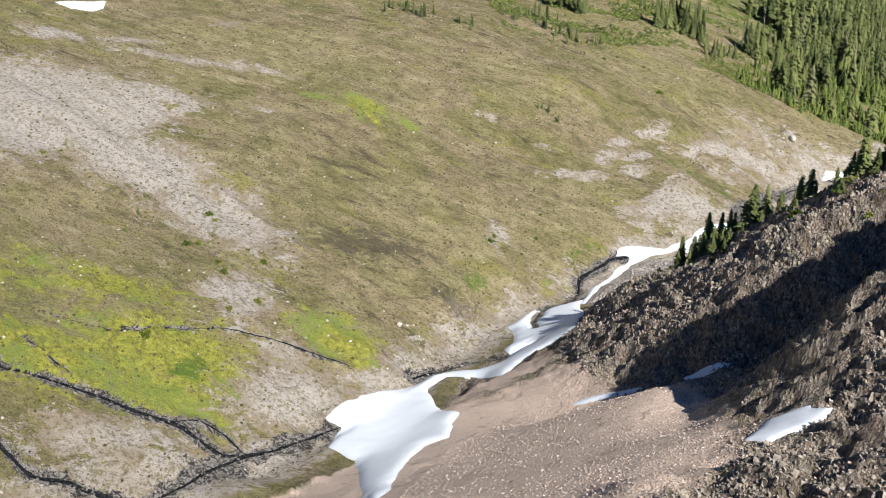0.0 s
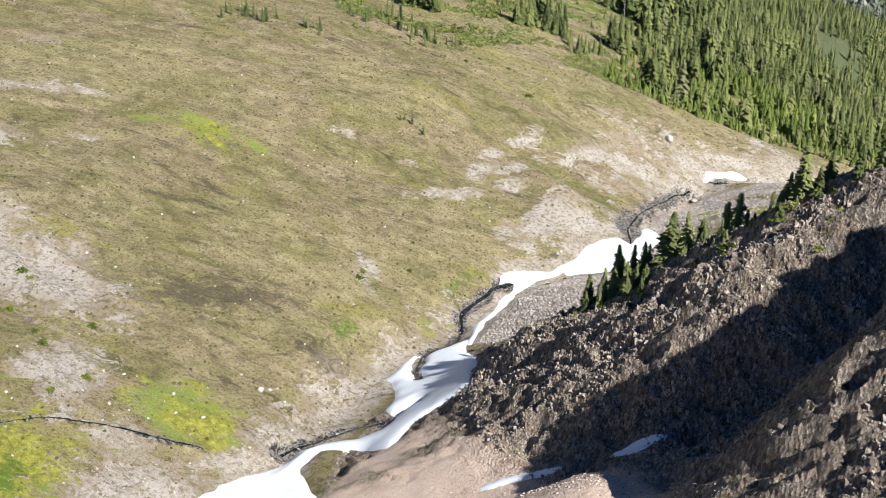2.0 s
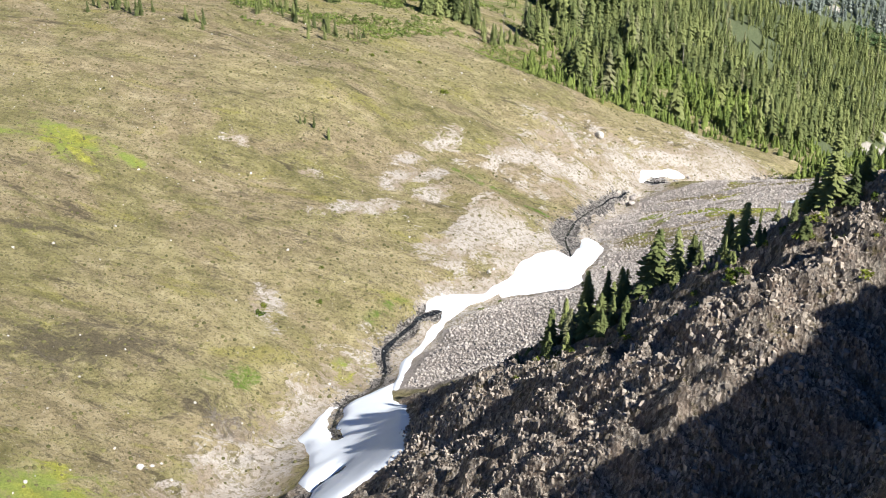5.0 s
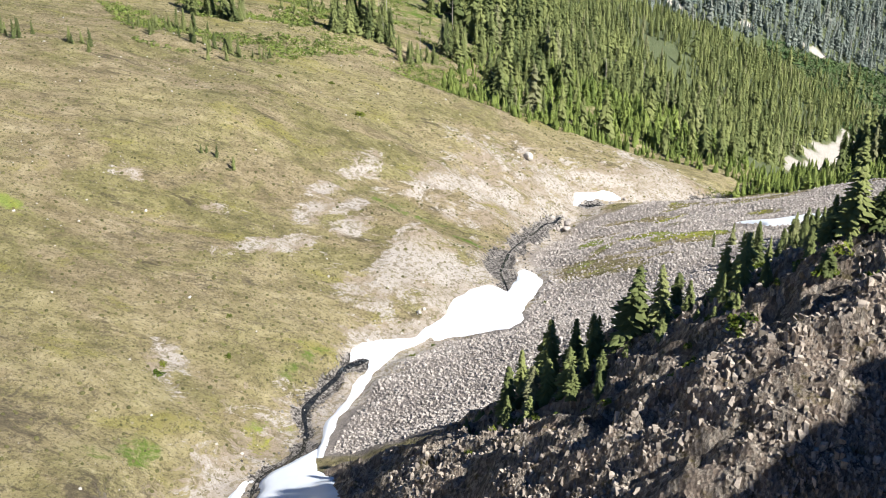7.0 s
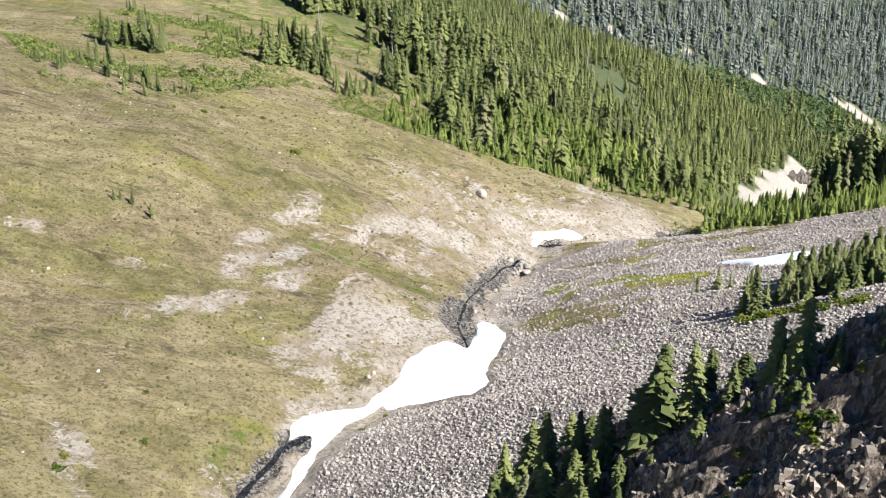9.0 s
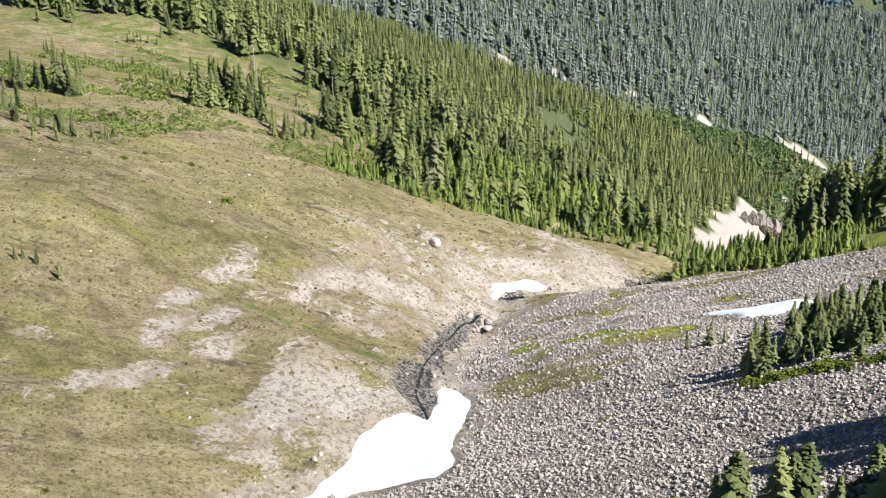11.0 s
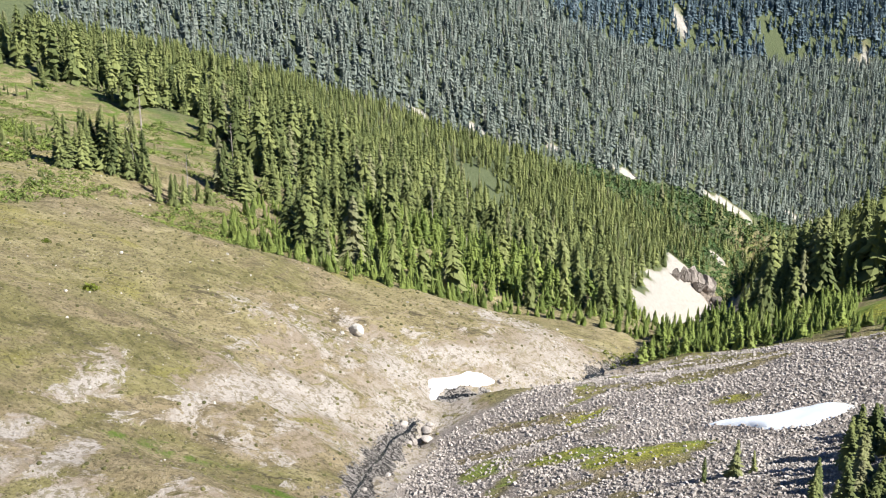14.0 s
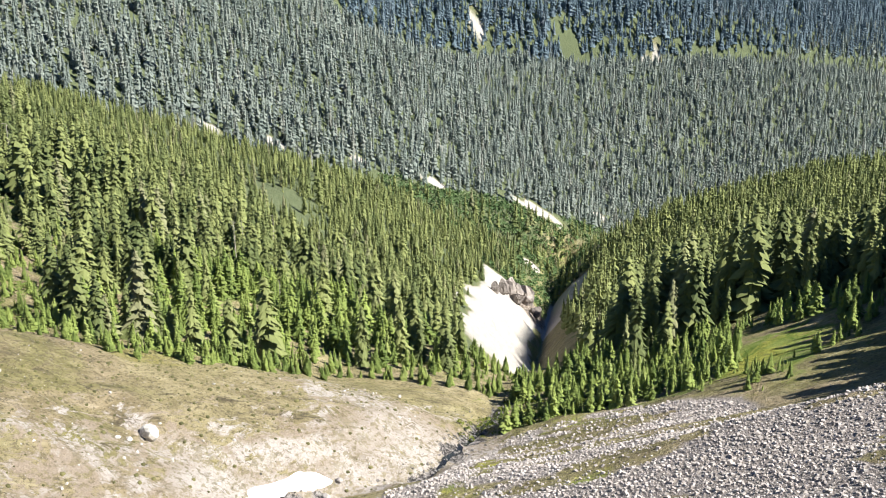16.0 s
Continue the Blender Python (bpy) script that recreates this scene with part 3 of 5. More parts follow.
    c["lush"] = blobs(x, y, (-30, 369, 8, 14, 30, 0.8), (-27, 245, 13, 10, 0, 1.0), (-62, 218, 26, 18, 10, 1.0), (-78, 238, 26, 10, 0, 0.8), (-85, 207, 27, 13, 0, 1.0), (-60, 204, 18, 9, 10, 0.95), (-30, 373, 11, 5, -50, 0.95), (-45, 371, 8, 2.5, 0, 0.7), (-15, 366, 10, 2.5, -50, 0.7), (-34, 328, 6, 1.5, 0, 0.6), (30, 300, 10, 5, 40, 0.5), (-95, 230, 22, 12, 0, 0.6),
                      (138, 366, 9, 4, -50, 1.1), (141, 356, 8, 3.5, -30, 1.1), (147, 352, 8, 3, -25, 1.2), (130, 378, 9, 6, 40, 0.8), (126, 366, 9, 3, 30, 0.7), (131, 306, 8, 2.5, -45, 0.9), (112, 318, 1.8, 1.2, 0, 1.2), (120, 325, 1.5, 0.8, 0, 1.0), (155, 385, 6, 2.5, 0, 1.0), (150, 372, 12, 6, 30, 0.5), (118, 360, 10, 5, 30, 0.5), (165, 400, 10, 5, 40, 0.55), (190, 400, 12, 5, 20, 0.5), (172, 365, 7, 3, -40, 0.7), (176, 382, 7, 3, -30, 0.7), (160, 395, 9, 4, 10, 0.6), (182, 412, 12, 4, 40, 0.6), (205, 400, 8, 3, 20, 0.5), (118, 352, 4, 2, 0, 0.6), (124, 340, 3, 2, 0, 0.6),
                      (134, 294, 13, 2.4, -45, 0.8), (118, 271, 12, 1.2, -25, 0.7), (104, 276, 8, 1.2, -30, 0.6), (254, 408, 22, 14, 40, 0.9), (175, 405, 10, 5, 30, 0.55), (215, 425, 14, 5, 10, 0.6), (245, 405, 18, 12, 30, 0.5))
    c["green"] = blobs(x, y, (5, 288, 8, 4, 20, 0.7), (82, 389, 15, 2.4, -20, 0.62), (93, 380, 6, 2.4, -50, 0.6), (-56, 214, 12, 8, 0, 0.6), (40, 320, 8, 3, 40, 0.6)) + 0.5 * smooth(455, 520, u) * (d > 0) * (d < 300) + 0.4 * smooth(435, 460, u + 12 * wob) * smooth(640, 560, u) * smooth(-3, -9, d)
    c["dark"] = blobs(x, y, (-22, 290, 26, 13, 20, 0.8), (-35, 330, 18, 2, 10, 0.8), (0, 275, 16, 10, 0, 0.6), (-62, 262, 14, 6, 20, 0.5), (30, 345, 16, 4, 20, 0.5), (10, 360, 20, 4, 10, 0.5))
    turf = fractal(0.8 * x - 0.6 * y, (0.6 * x + 0.8 * y) * 2.6, 30, 4, 93, 0.6)
    c["turf"] = c["talus"] * smooth(0.04, 0.16, turf + 0.25 * blobs(x, y, (150, 375, 45, 22, 35, 1), (200, 412, 40, 14, 25, 1)) - 0.12) * smooth(440, 480, x + y)
    woods = np.maximum(smooth(1010, 1036, y), smooth(8, 30, d) * smooth(545, 600, u + 20 * wob))
    c["woods"] = np.maximum(woods, smooth(560, 620, u) * smooth(-20, -40, d)) * (1 - c["pale"])
    return c


def roughness(x, y, c):
    """Relief that is too small for the landform."""
    u, v = to_uv(x, y)
    calm = 1 - 0.93 * np.maximum(c["snow"], c["wet"])
    lumps = 1.25 * fractal(x, y, 26, 4, 40) + 0.35 * np.abs(fractal(x, y, 9, 3, 44))
    steps = 2.6 * fractal((0.85 * x - 0.53 * y) * 0.3, 0.53 * x + 0.85 * y, 13, 4, 60, 0.45)
    crags = 2.8 * (0.4 - np.abs(fractal(u * 1.3, v * 0.55, 15, 5, 50, 0.6)) * 2) + 2.2 * (0.4 - np.abs(fractal(u * 1.4, v * 0.6, 4.2, 3, 57, 0.7)) * 2) + 0.9 * fractal(u * 1.3, v * 0.8, 1.7, 2, 58)
    gully = 2.2 * (0.4 - np.abs(fractal(u, v * 0.25, 9, 4, 70)) * 2)
    rock, bare = c["rock"], c["bare"]
    edge = np.clip(bare * 1.2, 0, 1)
    return calm * ((lumps + steps) * (1 - rock) * (1 - 0.75 * c["brown"]) * 0.8 + crags * rock + gully * edge * 0.55 * (1 - rock) + 0.2 * c["brown"] * fractal(x, y, 4, 3, 80) + 0.25 * c["talus"] * fractal(x, y, 2.5, 2, 90))


def spread(lo, hi, cores, grow, most):
    out = []
    for core_lo, core_hi, step in cores:
        out += list(np.arange(core_lo, core_hi, step))
    core_lo, step = cores[0][0], cores[0][2]
    for sign, end in ((-1, lo), (1, hi)):
        s, p, side = step, (core_lo if sign < 0 else out[-1]), []
        while (p - end) * sign < 0:
            s = min(s * grow, most)
            p += sign * s
            side.append(p)
        out = side[::-1] + out if sign < 0 else out + side
    return np.array(out)


def mesh_from(name, verts, faces, material, smooth_faces=True, attributes=()):
    """A mesh from arrays: verts n x 3, faces n x 3 or n x 4."""
    me = bpy.data.meshes.new(name)
    k = faces.shape[1]
    me.vertices.add(len(verts))
    me.vertices.foreach_set("co", np.asarray(verts, np.float32).ravel())
    me.loops.add(faces.size)
    me.loops.foreach_set("vertex_index", faces.astype(np.int32).ravel())
    me.polygons.add(len(faces))
    me.polygons.foreach_set("loop_start", np.arange(0, faces.size, k, dtype=np.int32))
    me.polygons.foreach_set("use_smooth", np.broadcast_to(smooth_faces, len(faces)).astype(bool))
    me.update(calc_edges=True)
    for key, data in attributes:
        if data.ndim == 1:
            a = me.attributes.new(key, "FLOAT", "POINT")
            a.data.foreach_set("value", data.astype(np.float32))
        else:
            a = me.attributes.new(key, "FLOAT_COLOR", "POINT")
            a.data.foreach_set("color", np.c_[data, np.ones(len(data))].astype(np.float32).ravel())
    me.materials.append(material)
    return me


def grid_faces(nu, nv):
    i = np.arange(nu - 1)[:, None] * nv + np.arange(nv - 1)[None]
    return np.stack([i, i + nv, i + nv + 1, i + 1], -1).reshape(-1, 4)


# ---- the ground ----
us = spread(-420, 3400, [(100, 232, 0.6), (232, 470, 1.2), (470, 1040, 4.5)], 1.045, 18)
vs = spread(-1500, 1500, [(60, 140, 0.6), (140, 262, 1.1)], 1.045, 18)
gu, gv = (a.ravel() for a in np.meshgrid(us, vs, indexing="ij"))
gx, gy = to_xy(gu, gv)
cov = covers(gx, gy)
gz = landform(gx, gy) + roughness(gx, gy, cov) - 0.5 * cov["wet"]
sheet = grid_faces(len(us), len(vs))
me = mesh_from("ground", np.c_[gx, gy, gz], sheet, GROUND, cov["rock"][sheet].mean(1) < 0.5, [
    ("cover", np.c_[np.maximum(cov["bare"], 0.75 * cov["talus"] * smooth(0.6, 0.35, np.maximum(cov["lush"], cov["turf"]))), cov["lush"], cov["green"]]), ("stone", np.c_[cov["rock"], cov["pale"], cov["brown"]]), ("wet", np.c_[cov["wet"], cov["dark"], cov["talus"] * smooth(0.6, 0.3, np.maximum(cov["lush"], cov["turf"]))]), ("floor", np.c_[cov["woods"], cov["woods"], cov["woods"]])])
tagged(new("ground", me), "alpine valley slopes of olive heath, bare gravel and dark broken rock", "ground", kind="structure")


def height_at(x, y):
    """Height of the ground sheet itself, between its grid points."""
    u, v = to_uv(np.atleast_1d(np.asarray(x, float)), np.atleast_1d(np.asarray(y, float)))
    i, j = np.clip(np.searchsorted(us, u) - 1, 0, len(us) - 2), np.clip(np.searchsorted(vs, v) - 1, 0, len(vs) - 2)
    f, g = (u - us[i]) / (us[i + 1] - us[i]), (v - vs[j]) / (vs[j + 1] - vs[j])
    z = gz.reshape(len(us), len(vs))
    return (z[i, j] * (1 - g) + z[i, j + 1] * g) * (1 - f) + (z[i + 1, j] * (1 - g) + z[i + 1, j + 1] * g) * f


# ---- snow ----
def snow_patch(ring, deep, label):
    pts = np.array(ring)
    (x0, y0), (x1, y1) = pts.min(0) - 2, pts.max(0) + 2
    step = 0.55 if (x1 - x0) * (y1 - y0) < 3000 else 0.8
    xs, ys = np.arange(x0, x1, step), np.arange(y0, y1, step)
    x, y = (a.ravel() for a in np.meshgrid(xs, ys, indexing="ij"))
    sd = inside(x, y, ring) + 0.8 * fractal(x, y, 4, 4, 21)
    for w, line in SNOW_CUTS:
        sd = np.minimum(sd, near_line(x, y, line)[0] - w + 1.2 * fractal(x, y, 3, 3, 27))
    low = height_at(x, y).reshape(len(xs), len(ys))
    flat = low.copy()
    for _ in range(40):
        pad = np.pad(flat, 1, mode="edge")
        flat = (pad[:-2, 1:-1] + pad[2:, 1:-1] + pad[1:-1, :-2] + pad[1:-1, 2:] + 2 * flat) / 6
    over = smooth(0.5, 5, sd)
    base = low.ravel() * (1 - over) + np.maximum(flat.ravel(), low.ravel() - 0.7 * deep) * over
    z = base + np.where(sd > 0, deep * (1 - np.exp(-sd / (1.3 * deep))) + 0.05, sd * 0.6) + 0.12 * fractal(x, y, 3, 3, 25)
    faces = grid_faces(len(xs), len(ys))
    faces = faces[(sd[faces] > -1.2).any(1)]
    used, flat = np.unique(faces, return_inverse=True)
    ob = new("snow_patch", mesh_from("snow_patch", np.c_[x, y, z][used], flat.reshape(-1, 4), SNOW))
    return tagged(ob, label, "snow patch", group="old snow in the valley")


SNOW_LOOK = {"high": (0.5, "bright snow remnant on stony ground high on the slope"), "wide": (0.9, "broad bright snowfield with ragged edges filling the stream bed"), "long": (0.9, "long winding snow strip lying along the stony stream"), "small": (0.9, "small arched snow remnant over the stream"),
             "slope": (0.5, "thin white snow streak on the grey talus slope"), "tongue": (0.35, "narrow snow tongue on brown scree below the ravine"), "gully": (0.2, "slim snow strip in the shaded rock gully"),
             "ribbed": (0.5, "ribbed snow patch on brown scree beside dark rock")}
for kind, ring in SNOW_RINGS:
    snow_patch(ring, *SNOW_LOOK[kind])


# ---- brooks ----
def ribbon(line, half, name, label):
    pts = np.array(line, float)
    cuts = np.r_[0, np.cumsum(np.hypot(*np.diff(pts, axis=0).T))]
    s = np.arange(0, cuts[-1], 0.6)
    cx, cy = np.interp(s, cuts, pts[:, 0]), np.interp(s, cuts, pts[:, 1])
    for _ in range(6):
        cx[1:-1], cy[1:-1] = (cx[:-2] + 2 * cx[1:-1] + cx[2:]) / 4, (cy[:-2] + 2 * cy[1:-1] + cy[2:]) / 4
    cx, cy = cx + half * 0.7 * fractal(s, s * 0, 7, 3, 3), cy + half * 0.7 * fractal(s, s * 0, 6, 3, 9)
    tx, ty = np.gradient(cx), np.gradient(cy)
    n = np.hypot(tx, ty)
    wide = half * (0.75 + 0.8 * fractal(s, s * 0 + 5, 4, 3, 12))
    across = np.array([-1, -0.4, 0.2, 0.7, 1.0])
    x = cx[:, None] - (ty / n * wide)[:, None] * across
    y = cy[:, None] + (tx / n * wide)[:, None] * across
    z = height_at(x.ravel(), y.ravel()) + 0.06
    ob = new(name, mesh_from(name, np.c_[x.ravel(), y.ravel(), z], grid_faces(len(s), 5), WATER))
    return tagged(ob, label, "stream", kind="structure")


for name, half, line in BROOKS:
    ribbon(line, half * (0.12 if half > 2.7 else 0.3), "water", "dark shallow meltwater brook running over black gravel")


# ---- trees ----
def boughs(rng, radius, count, bare=0.05, curve=0.9, droop=0.6, width=0.3, ragged=0.45, sides=6, core=0.5):
    """Crown of a conifer of height 1: drooping folded boughs round a slim core: verts, faces (triangles)."""
    i = np.arange(count)
    f = bare + (0.97 - bare) * ((i + 0.9 * rng.random(count)) / count) ** 1.1
    a = i * 2.39996 + rng.normal(0, 0.4, count)
    p, q = rng.random(2) * 6.283
    lobe = 1 + 0.22 * np.sin(2 * a + p + 6 * f) + 0.2 * np.sin(3 * a + q - 11 * f)
    r = radius * ((1 - f) ** curve * (1 - ragged * rng.random(count)) + 0.05) * lobe
    w = r * width * (0.7 + 0.6 * rng.random(count)) + 0.012
    d = droop * r * (0.5 + rng.random(count))
    ca, sa, ones = np.cos(a), np.sin(a), np.ones(count)

    def at(out, side, z):
        return np.stack([ca * out - sa * side, sa * out + ca * side, z], -1)

    v = np.stack([at(0.1 * r, 0 * ones, np.minimum(f + 0.2 * r, 1.0)), at(0.6 * r, w, f - 0.5 * d - 0.35 * w), at(r, 0.2 * w, f - d), at(0.62 * r, -w, f - 0.45 * d - 0.35 * w)], 1).reshape(-1, 3)
    k = 4 * i[:, None]
    faces = np.concatenate([k + np.array([[0, 2, 1]]), k + np.array([[0, 3, 2]])])
    t = np.arange(sides) * 6.2832 / sides
    rings = [(bare * 0.6, core), (0.45, 0.6 * core), (0.85, 0.2 * core)]
    trunk = np.concatenate([np.c_[np.cos(t) * radius * s, np.sin(t) * radius * s, np.full(sides, z)] for z, s in rings] + [np.array([(0, 0, 1.0)])])
    b, cf = len(v), []
    for n in range(sides):
        m = (n + 1) % sides
        for ring in (0, sides):
            cf += [(b + ring + n, b + ring + m, b + ring + sides + m), (b + ring + n, b + ring + sides + m, b + ring + sides + n)]
        cf.append((b + 2 * sides + n, b + 2 * sides + m, b + 3 * sides))
    return np.concatenate([v, trunk]), np.concatenate([faces, np.array(cf)])


def stem(height, thick, sides=6):
    a = np.arange(sides) * 6.2832 / sides
    rings = [(-0.04 * height, 1.25), (0.15 * height, 0.9), (0.55 * height, 0.55), (0.97 * height, 0.06)]
    verts = np.concatenate([np.c_[np.cos(a) * thick * s, np.sin(a) * thick * s, np.full(sides, z)] for z, s in rings])
    faces = [(r * sides + k, r * sides + (k + 1) % sides, (r + 1) * sides + (k + 1) % sides, (r + 1) * sides + k) for r in range(len(rings) - 1) for k in range(sides)]
    return verts, np.array(faces)


def scatter(rng, ring, gap, keep=None):
    """Places about gap apart inside a ring in the plan."""
    pts = np.array(ring)
    (x0, y0), (x1, y1) = pts.min(0), pts.max(0)
    xs, ys = np.arange(x0, x1, gap), np.arange(y0, y1, gap)
    x, y = (a.ravel() for a in np.meshgrid(xs, ys))
    x, y = x + (rng.random(len(x)) - 0.5) * gap * 1.3, y + (rng.random(len(x)) - 0.5) * gap * 1.3
    ok = inside(x, y, ring) > 0
    x, y = x[ok], y[ok]
    if keep is not None:
        ok = keep(x, y)
        x, y = x[ok], y[ok]
    return x, y


def forest(name, shapes, rng, x, y, low, high, material, label):
    """Many conifers joined in one mesh."""
    z = height_at(x, y)
    all_v, all_f, tone, base = [], [], [], 0
    pick = rng.integers(0, len(shapes), len(x))
    size = low + (high - low) * rng.random(len(x)) ** 1.3 if np.isscalar(low) else low + (high - low) * rng.random(len(x)) ** 1.6
    turn, wide, tones = rng.random(len(x)) * 6.283, 0.95 + 0.55 * rng.random(len(x)), rng.random(len(x))
    for k, (sv, sf) in enumerate(shapes):
        at = np.nonzero(pick == k)[0]
        if not len(at):
            continue
        c, s = np.cos(turn[at])[:, None], np.sin(turn[at])[:, None]
        h, w = size[at][:, None], (size[at] * wide[at])[:, None]
        vx = (sv[:, 0] * c - sv[:, 1] * s) * w + x[at][:, None]
        vy = (sv[:, 0] * s + sv[:, 1] * c) * w + y[at][:, None]
        vz = sv[:, 2] * h + z[at][:, None]
        all_v.append(np.stack([vx, vy, vz], -1).reshape(-1, 3))
        all_f.append((sf[None] + base + (np.arange(len(at)) * len(sv))[:, None, None]).reshape(-1, 3))
        tone.append(np.repeat(tones[at], len(sv)))
        base += len(at) * len(sv)
    me = mesh_from(name, np.concatenate(all_v), np.concatenate(all_f), material, False, [("tone", np.concatenate(tone))])
    return tagged(new(name, me), label, "forest", kind="stuff")


rng = np.random.default_rng(7)
FIRS = [boughs(rng, 0.19 + 0.03 * (k % 3), 84, 0.02, 0.75, 0.5, 0.28, 0.45, 5) for k in range(7)]
TALL = [boughs(rng, 0.145 + 0.025 * (k % 3), 230, 0.05 + 0.05 * (k % 2), 0.55, 0.7, 0.2, 0.65) for k in range(8)]
SLIM = [boughs(rng, 0.14 + 0.025 * (k % 3), 92, 0.06 + 0.06 * (k % 2), 0.52, 0.7, 0.3, 0.6, 5) for k in range(9)]
FAR = [boughs(rng, 0.17 + 0.03 * (k % 3), 26, 0.04, 0.6, 0.7, 0.42, 0.5, 4) for k in range(7)]

FRONT = [(150, 545), (143, 524), (134, 508), (127, 494), (124, 482), (128, 473), (140, 466), (159, 462), (176, 468), (190, 477), (205, 472), (214, 462), (222, 457), (236, 466), (248, 484), (270, 520), (310, 570), (300, 600), (240, 600), (200, 590), (170, 575), (157, 560)]
BACK = [(55, 722), (78, 710), (104, 690), (128, 678), (136, 655), (150, 642), (158, 628), (168, 610), (166, 585), (160, 566), (180, 570), (240, 595), (300, 595), (330, 600), (430, 730), (500, 810), (620, 900), (720, 985), (640, 1015), (560, 1010), (400, 1010), (200, 990), (40, 900), (0, 800)]
GLADE = [(247, 401), (258, 397), (272, 404), (285, 414), (272, 421), (258, 416), (248, 410)]
RIGHTWOOD = [(205, 436), (216, 429), (226, 424), (236, 425), (246, 433), (262, 440), (285, 436), (302, 420), (288, 402), (268, 386), (250, 372), (232, 360), (240, 342), (300, 330), (420, 380), (640, 590), (900, 745), (1250, 930), (1250, 985), (900, 960), (700, 940), (540, 760), (480, 690), (400, 600), (320, 525), (262, 474), (226, 455)]
HILL = [(170, 1030), (420, 1036), (700, 1040), (1000, 1036), (1480, 1040), (1640, 1100), (1900, 1220), (2100, 1350), (2180, 1400), (1500, 1330), (1180, 1370), (960, 1390), (780, 1360), (740, 1420), (720, 1520), (300, 1500), (190, 1140)]
RIDGE = [(740, 1420), (790, 1365), (960, 1393), (1180, 1373), (1500, 1333), (1900, 1320), (2300, 1400), (2300, 1520), (1600, 1560), (900, 1580), (720, 1540)]


def off_scree(x, y):
    return covers(x, y)["pale"] < 0.4


x, y = scatter(rng, FRONT, 2.75, lambda x, y: (inside(x, y, FRONT) > 3) & (fractal(x, y, 14, 3, 33) < 0.22))
deep = np.clip(inside(x, y, FRONT) / 65, 0, 1) * (0.6 + 0.8 * (fractal(x, y, 30, 3, 37) + 0.5))
forest("young_firs", FIRS, rng, x, y, 1.3 + 2.2 * deep, 5 + 13 * deep, YOUNG, "dense thicket of bright green young firs at the forest edge")
x, y = scatter(rng, FRONT, 6.2, lambda x, y: (inside(x, y, FRONT) > 9) & (fractal(x, y, 26, 3, 39) > -0.06))
forest("tall_firs", TALL, rng, x, y, 8.0, 20.0, FIR, "taller dark firs standing among the young thicket")


def left_bank(x, y):
    u, v = to_uv(x, y)
    return off_scree(x, y) & (v - np.interp(u, BED_U, BED_V) > 34) & (fractal(x, y, 34, 3, 35) < 0.27)


def right_bank(x, y):
    u, v = to_uv(x, y)
    return v - np.interp(u, BED_U, BED_V) < -28


x, y = scatter(rng, BACK, 4.9, left_bank)
forest("fir_forest", SLIM, rng, x, y, 4.0 + 0 * x, 23.0 - 10 * smooth(680, 900, y), FIR, "dense dark green conifer forest falling away behind the meadow")
x, y = scatter(rng, RIGHTWOOD, 4.6, lambda x, y: off_scree(x, y) & (x + y < 860) & right_bank(x, y))
deep = np.clip((x + y - 660) / 70, 0, 1) * np.clip((x - y + 260) / 60, 0.45, 1)
forest("mixed_firs", TALL[:5], rng, x, y, 3.0 + 7 * deep, 8 + 24 * deep, FIR, "dark mature firs on the slope beside the ravine")
# tall firs added outside the view to shade the talus edge and clearing
SHADER = [(228, 352), (238, 366), (252, 376), (270, 388), (292, 404), (340, 400), (330, 340), (280, 318), (240, 335)]
x, y = scatter(rng, SHADER, 3.6)
forest("slope_firs", TALL[:5], rng, x, y, 9.0, 19.0, FIR, "firs added out of view above the talus to shade its edge")
x, y = scatter(rng, [(203, 435), (216, 428), (226, 421), (236, 414), (248, 409), (256, 416), (264, 424), (274, 434), (268, 446), (252, 462), (226, 456)], 2.3, lambda x, y: fractal(x, y, 12, 3, 38) < 0.2)
forest("ravine_firs", FIRS, rng, x, y, 1.6, 7.5, YOUNG, "young firs crowding the lip of the ravine")
x, y = scatter(rng, RIGHTWOOD, 6.8, lambda x, y: off_scree(x, y) & (x + y > 855))
forest("far_bank_firs", FAR, rng, x, y, 10, 24, FIR, "conifers on the far bank of the ravine")
x, y = scatter(rng, [(268, 398), (280, 398), (302, 418), (290, 432), (276, 424)], 3.0, lambda x, y: (rng.random(len(x)) < 0.75) & (inside(x, y, GLADE) < 0))
forest("meadow_edge_firs", FIRS, rng, x, y, 2.0, 8.0, YOUNG, "bushy green firs closing in on a small clearing")
VERGE = [(222, 422), (236, 414), (248, 408), (247, 398), (240, 388), (232, 396), (224, 410)]
x, y = scatter(rng, VERGE, 2.3, lambda x, y: fractal(x, y, 12, 3, 47) > -0.12)
forest("verge_firs", FIRS, rng, x, y, 1.2, 4.5, YOUNG, "young firs between the talus and the grassy clearing")
CLEARING = [(226, 421), (236, 411), (248, 395), (262, 392), (278, 406), (290, 425), (268, 440)]
x, y = scatter(rng, CLEARING, 2.7, lambda x, y: (fractal(x, y, 15, 3, 45) > -0.1) & (inside(x, y, GLADE) < 0))
forest("clearing_firs", FIRS, rng, x, y, 1.0, 5.0, YOUNG, "scattered young firs on the grassy clearing above the talus")
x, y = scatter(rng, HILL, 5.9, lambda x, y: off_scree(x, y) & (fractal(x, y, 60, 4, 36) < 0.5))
forest("hillside_forest", FAR, rng, x, y, 7.0, 22.0, FARFIR, "vast conifer forest on the opposite mountainside, tinted grey-green for haze")
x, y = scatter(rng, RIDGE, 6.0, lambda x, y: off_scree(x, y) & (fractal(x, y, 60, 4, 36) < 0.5))
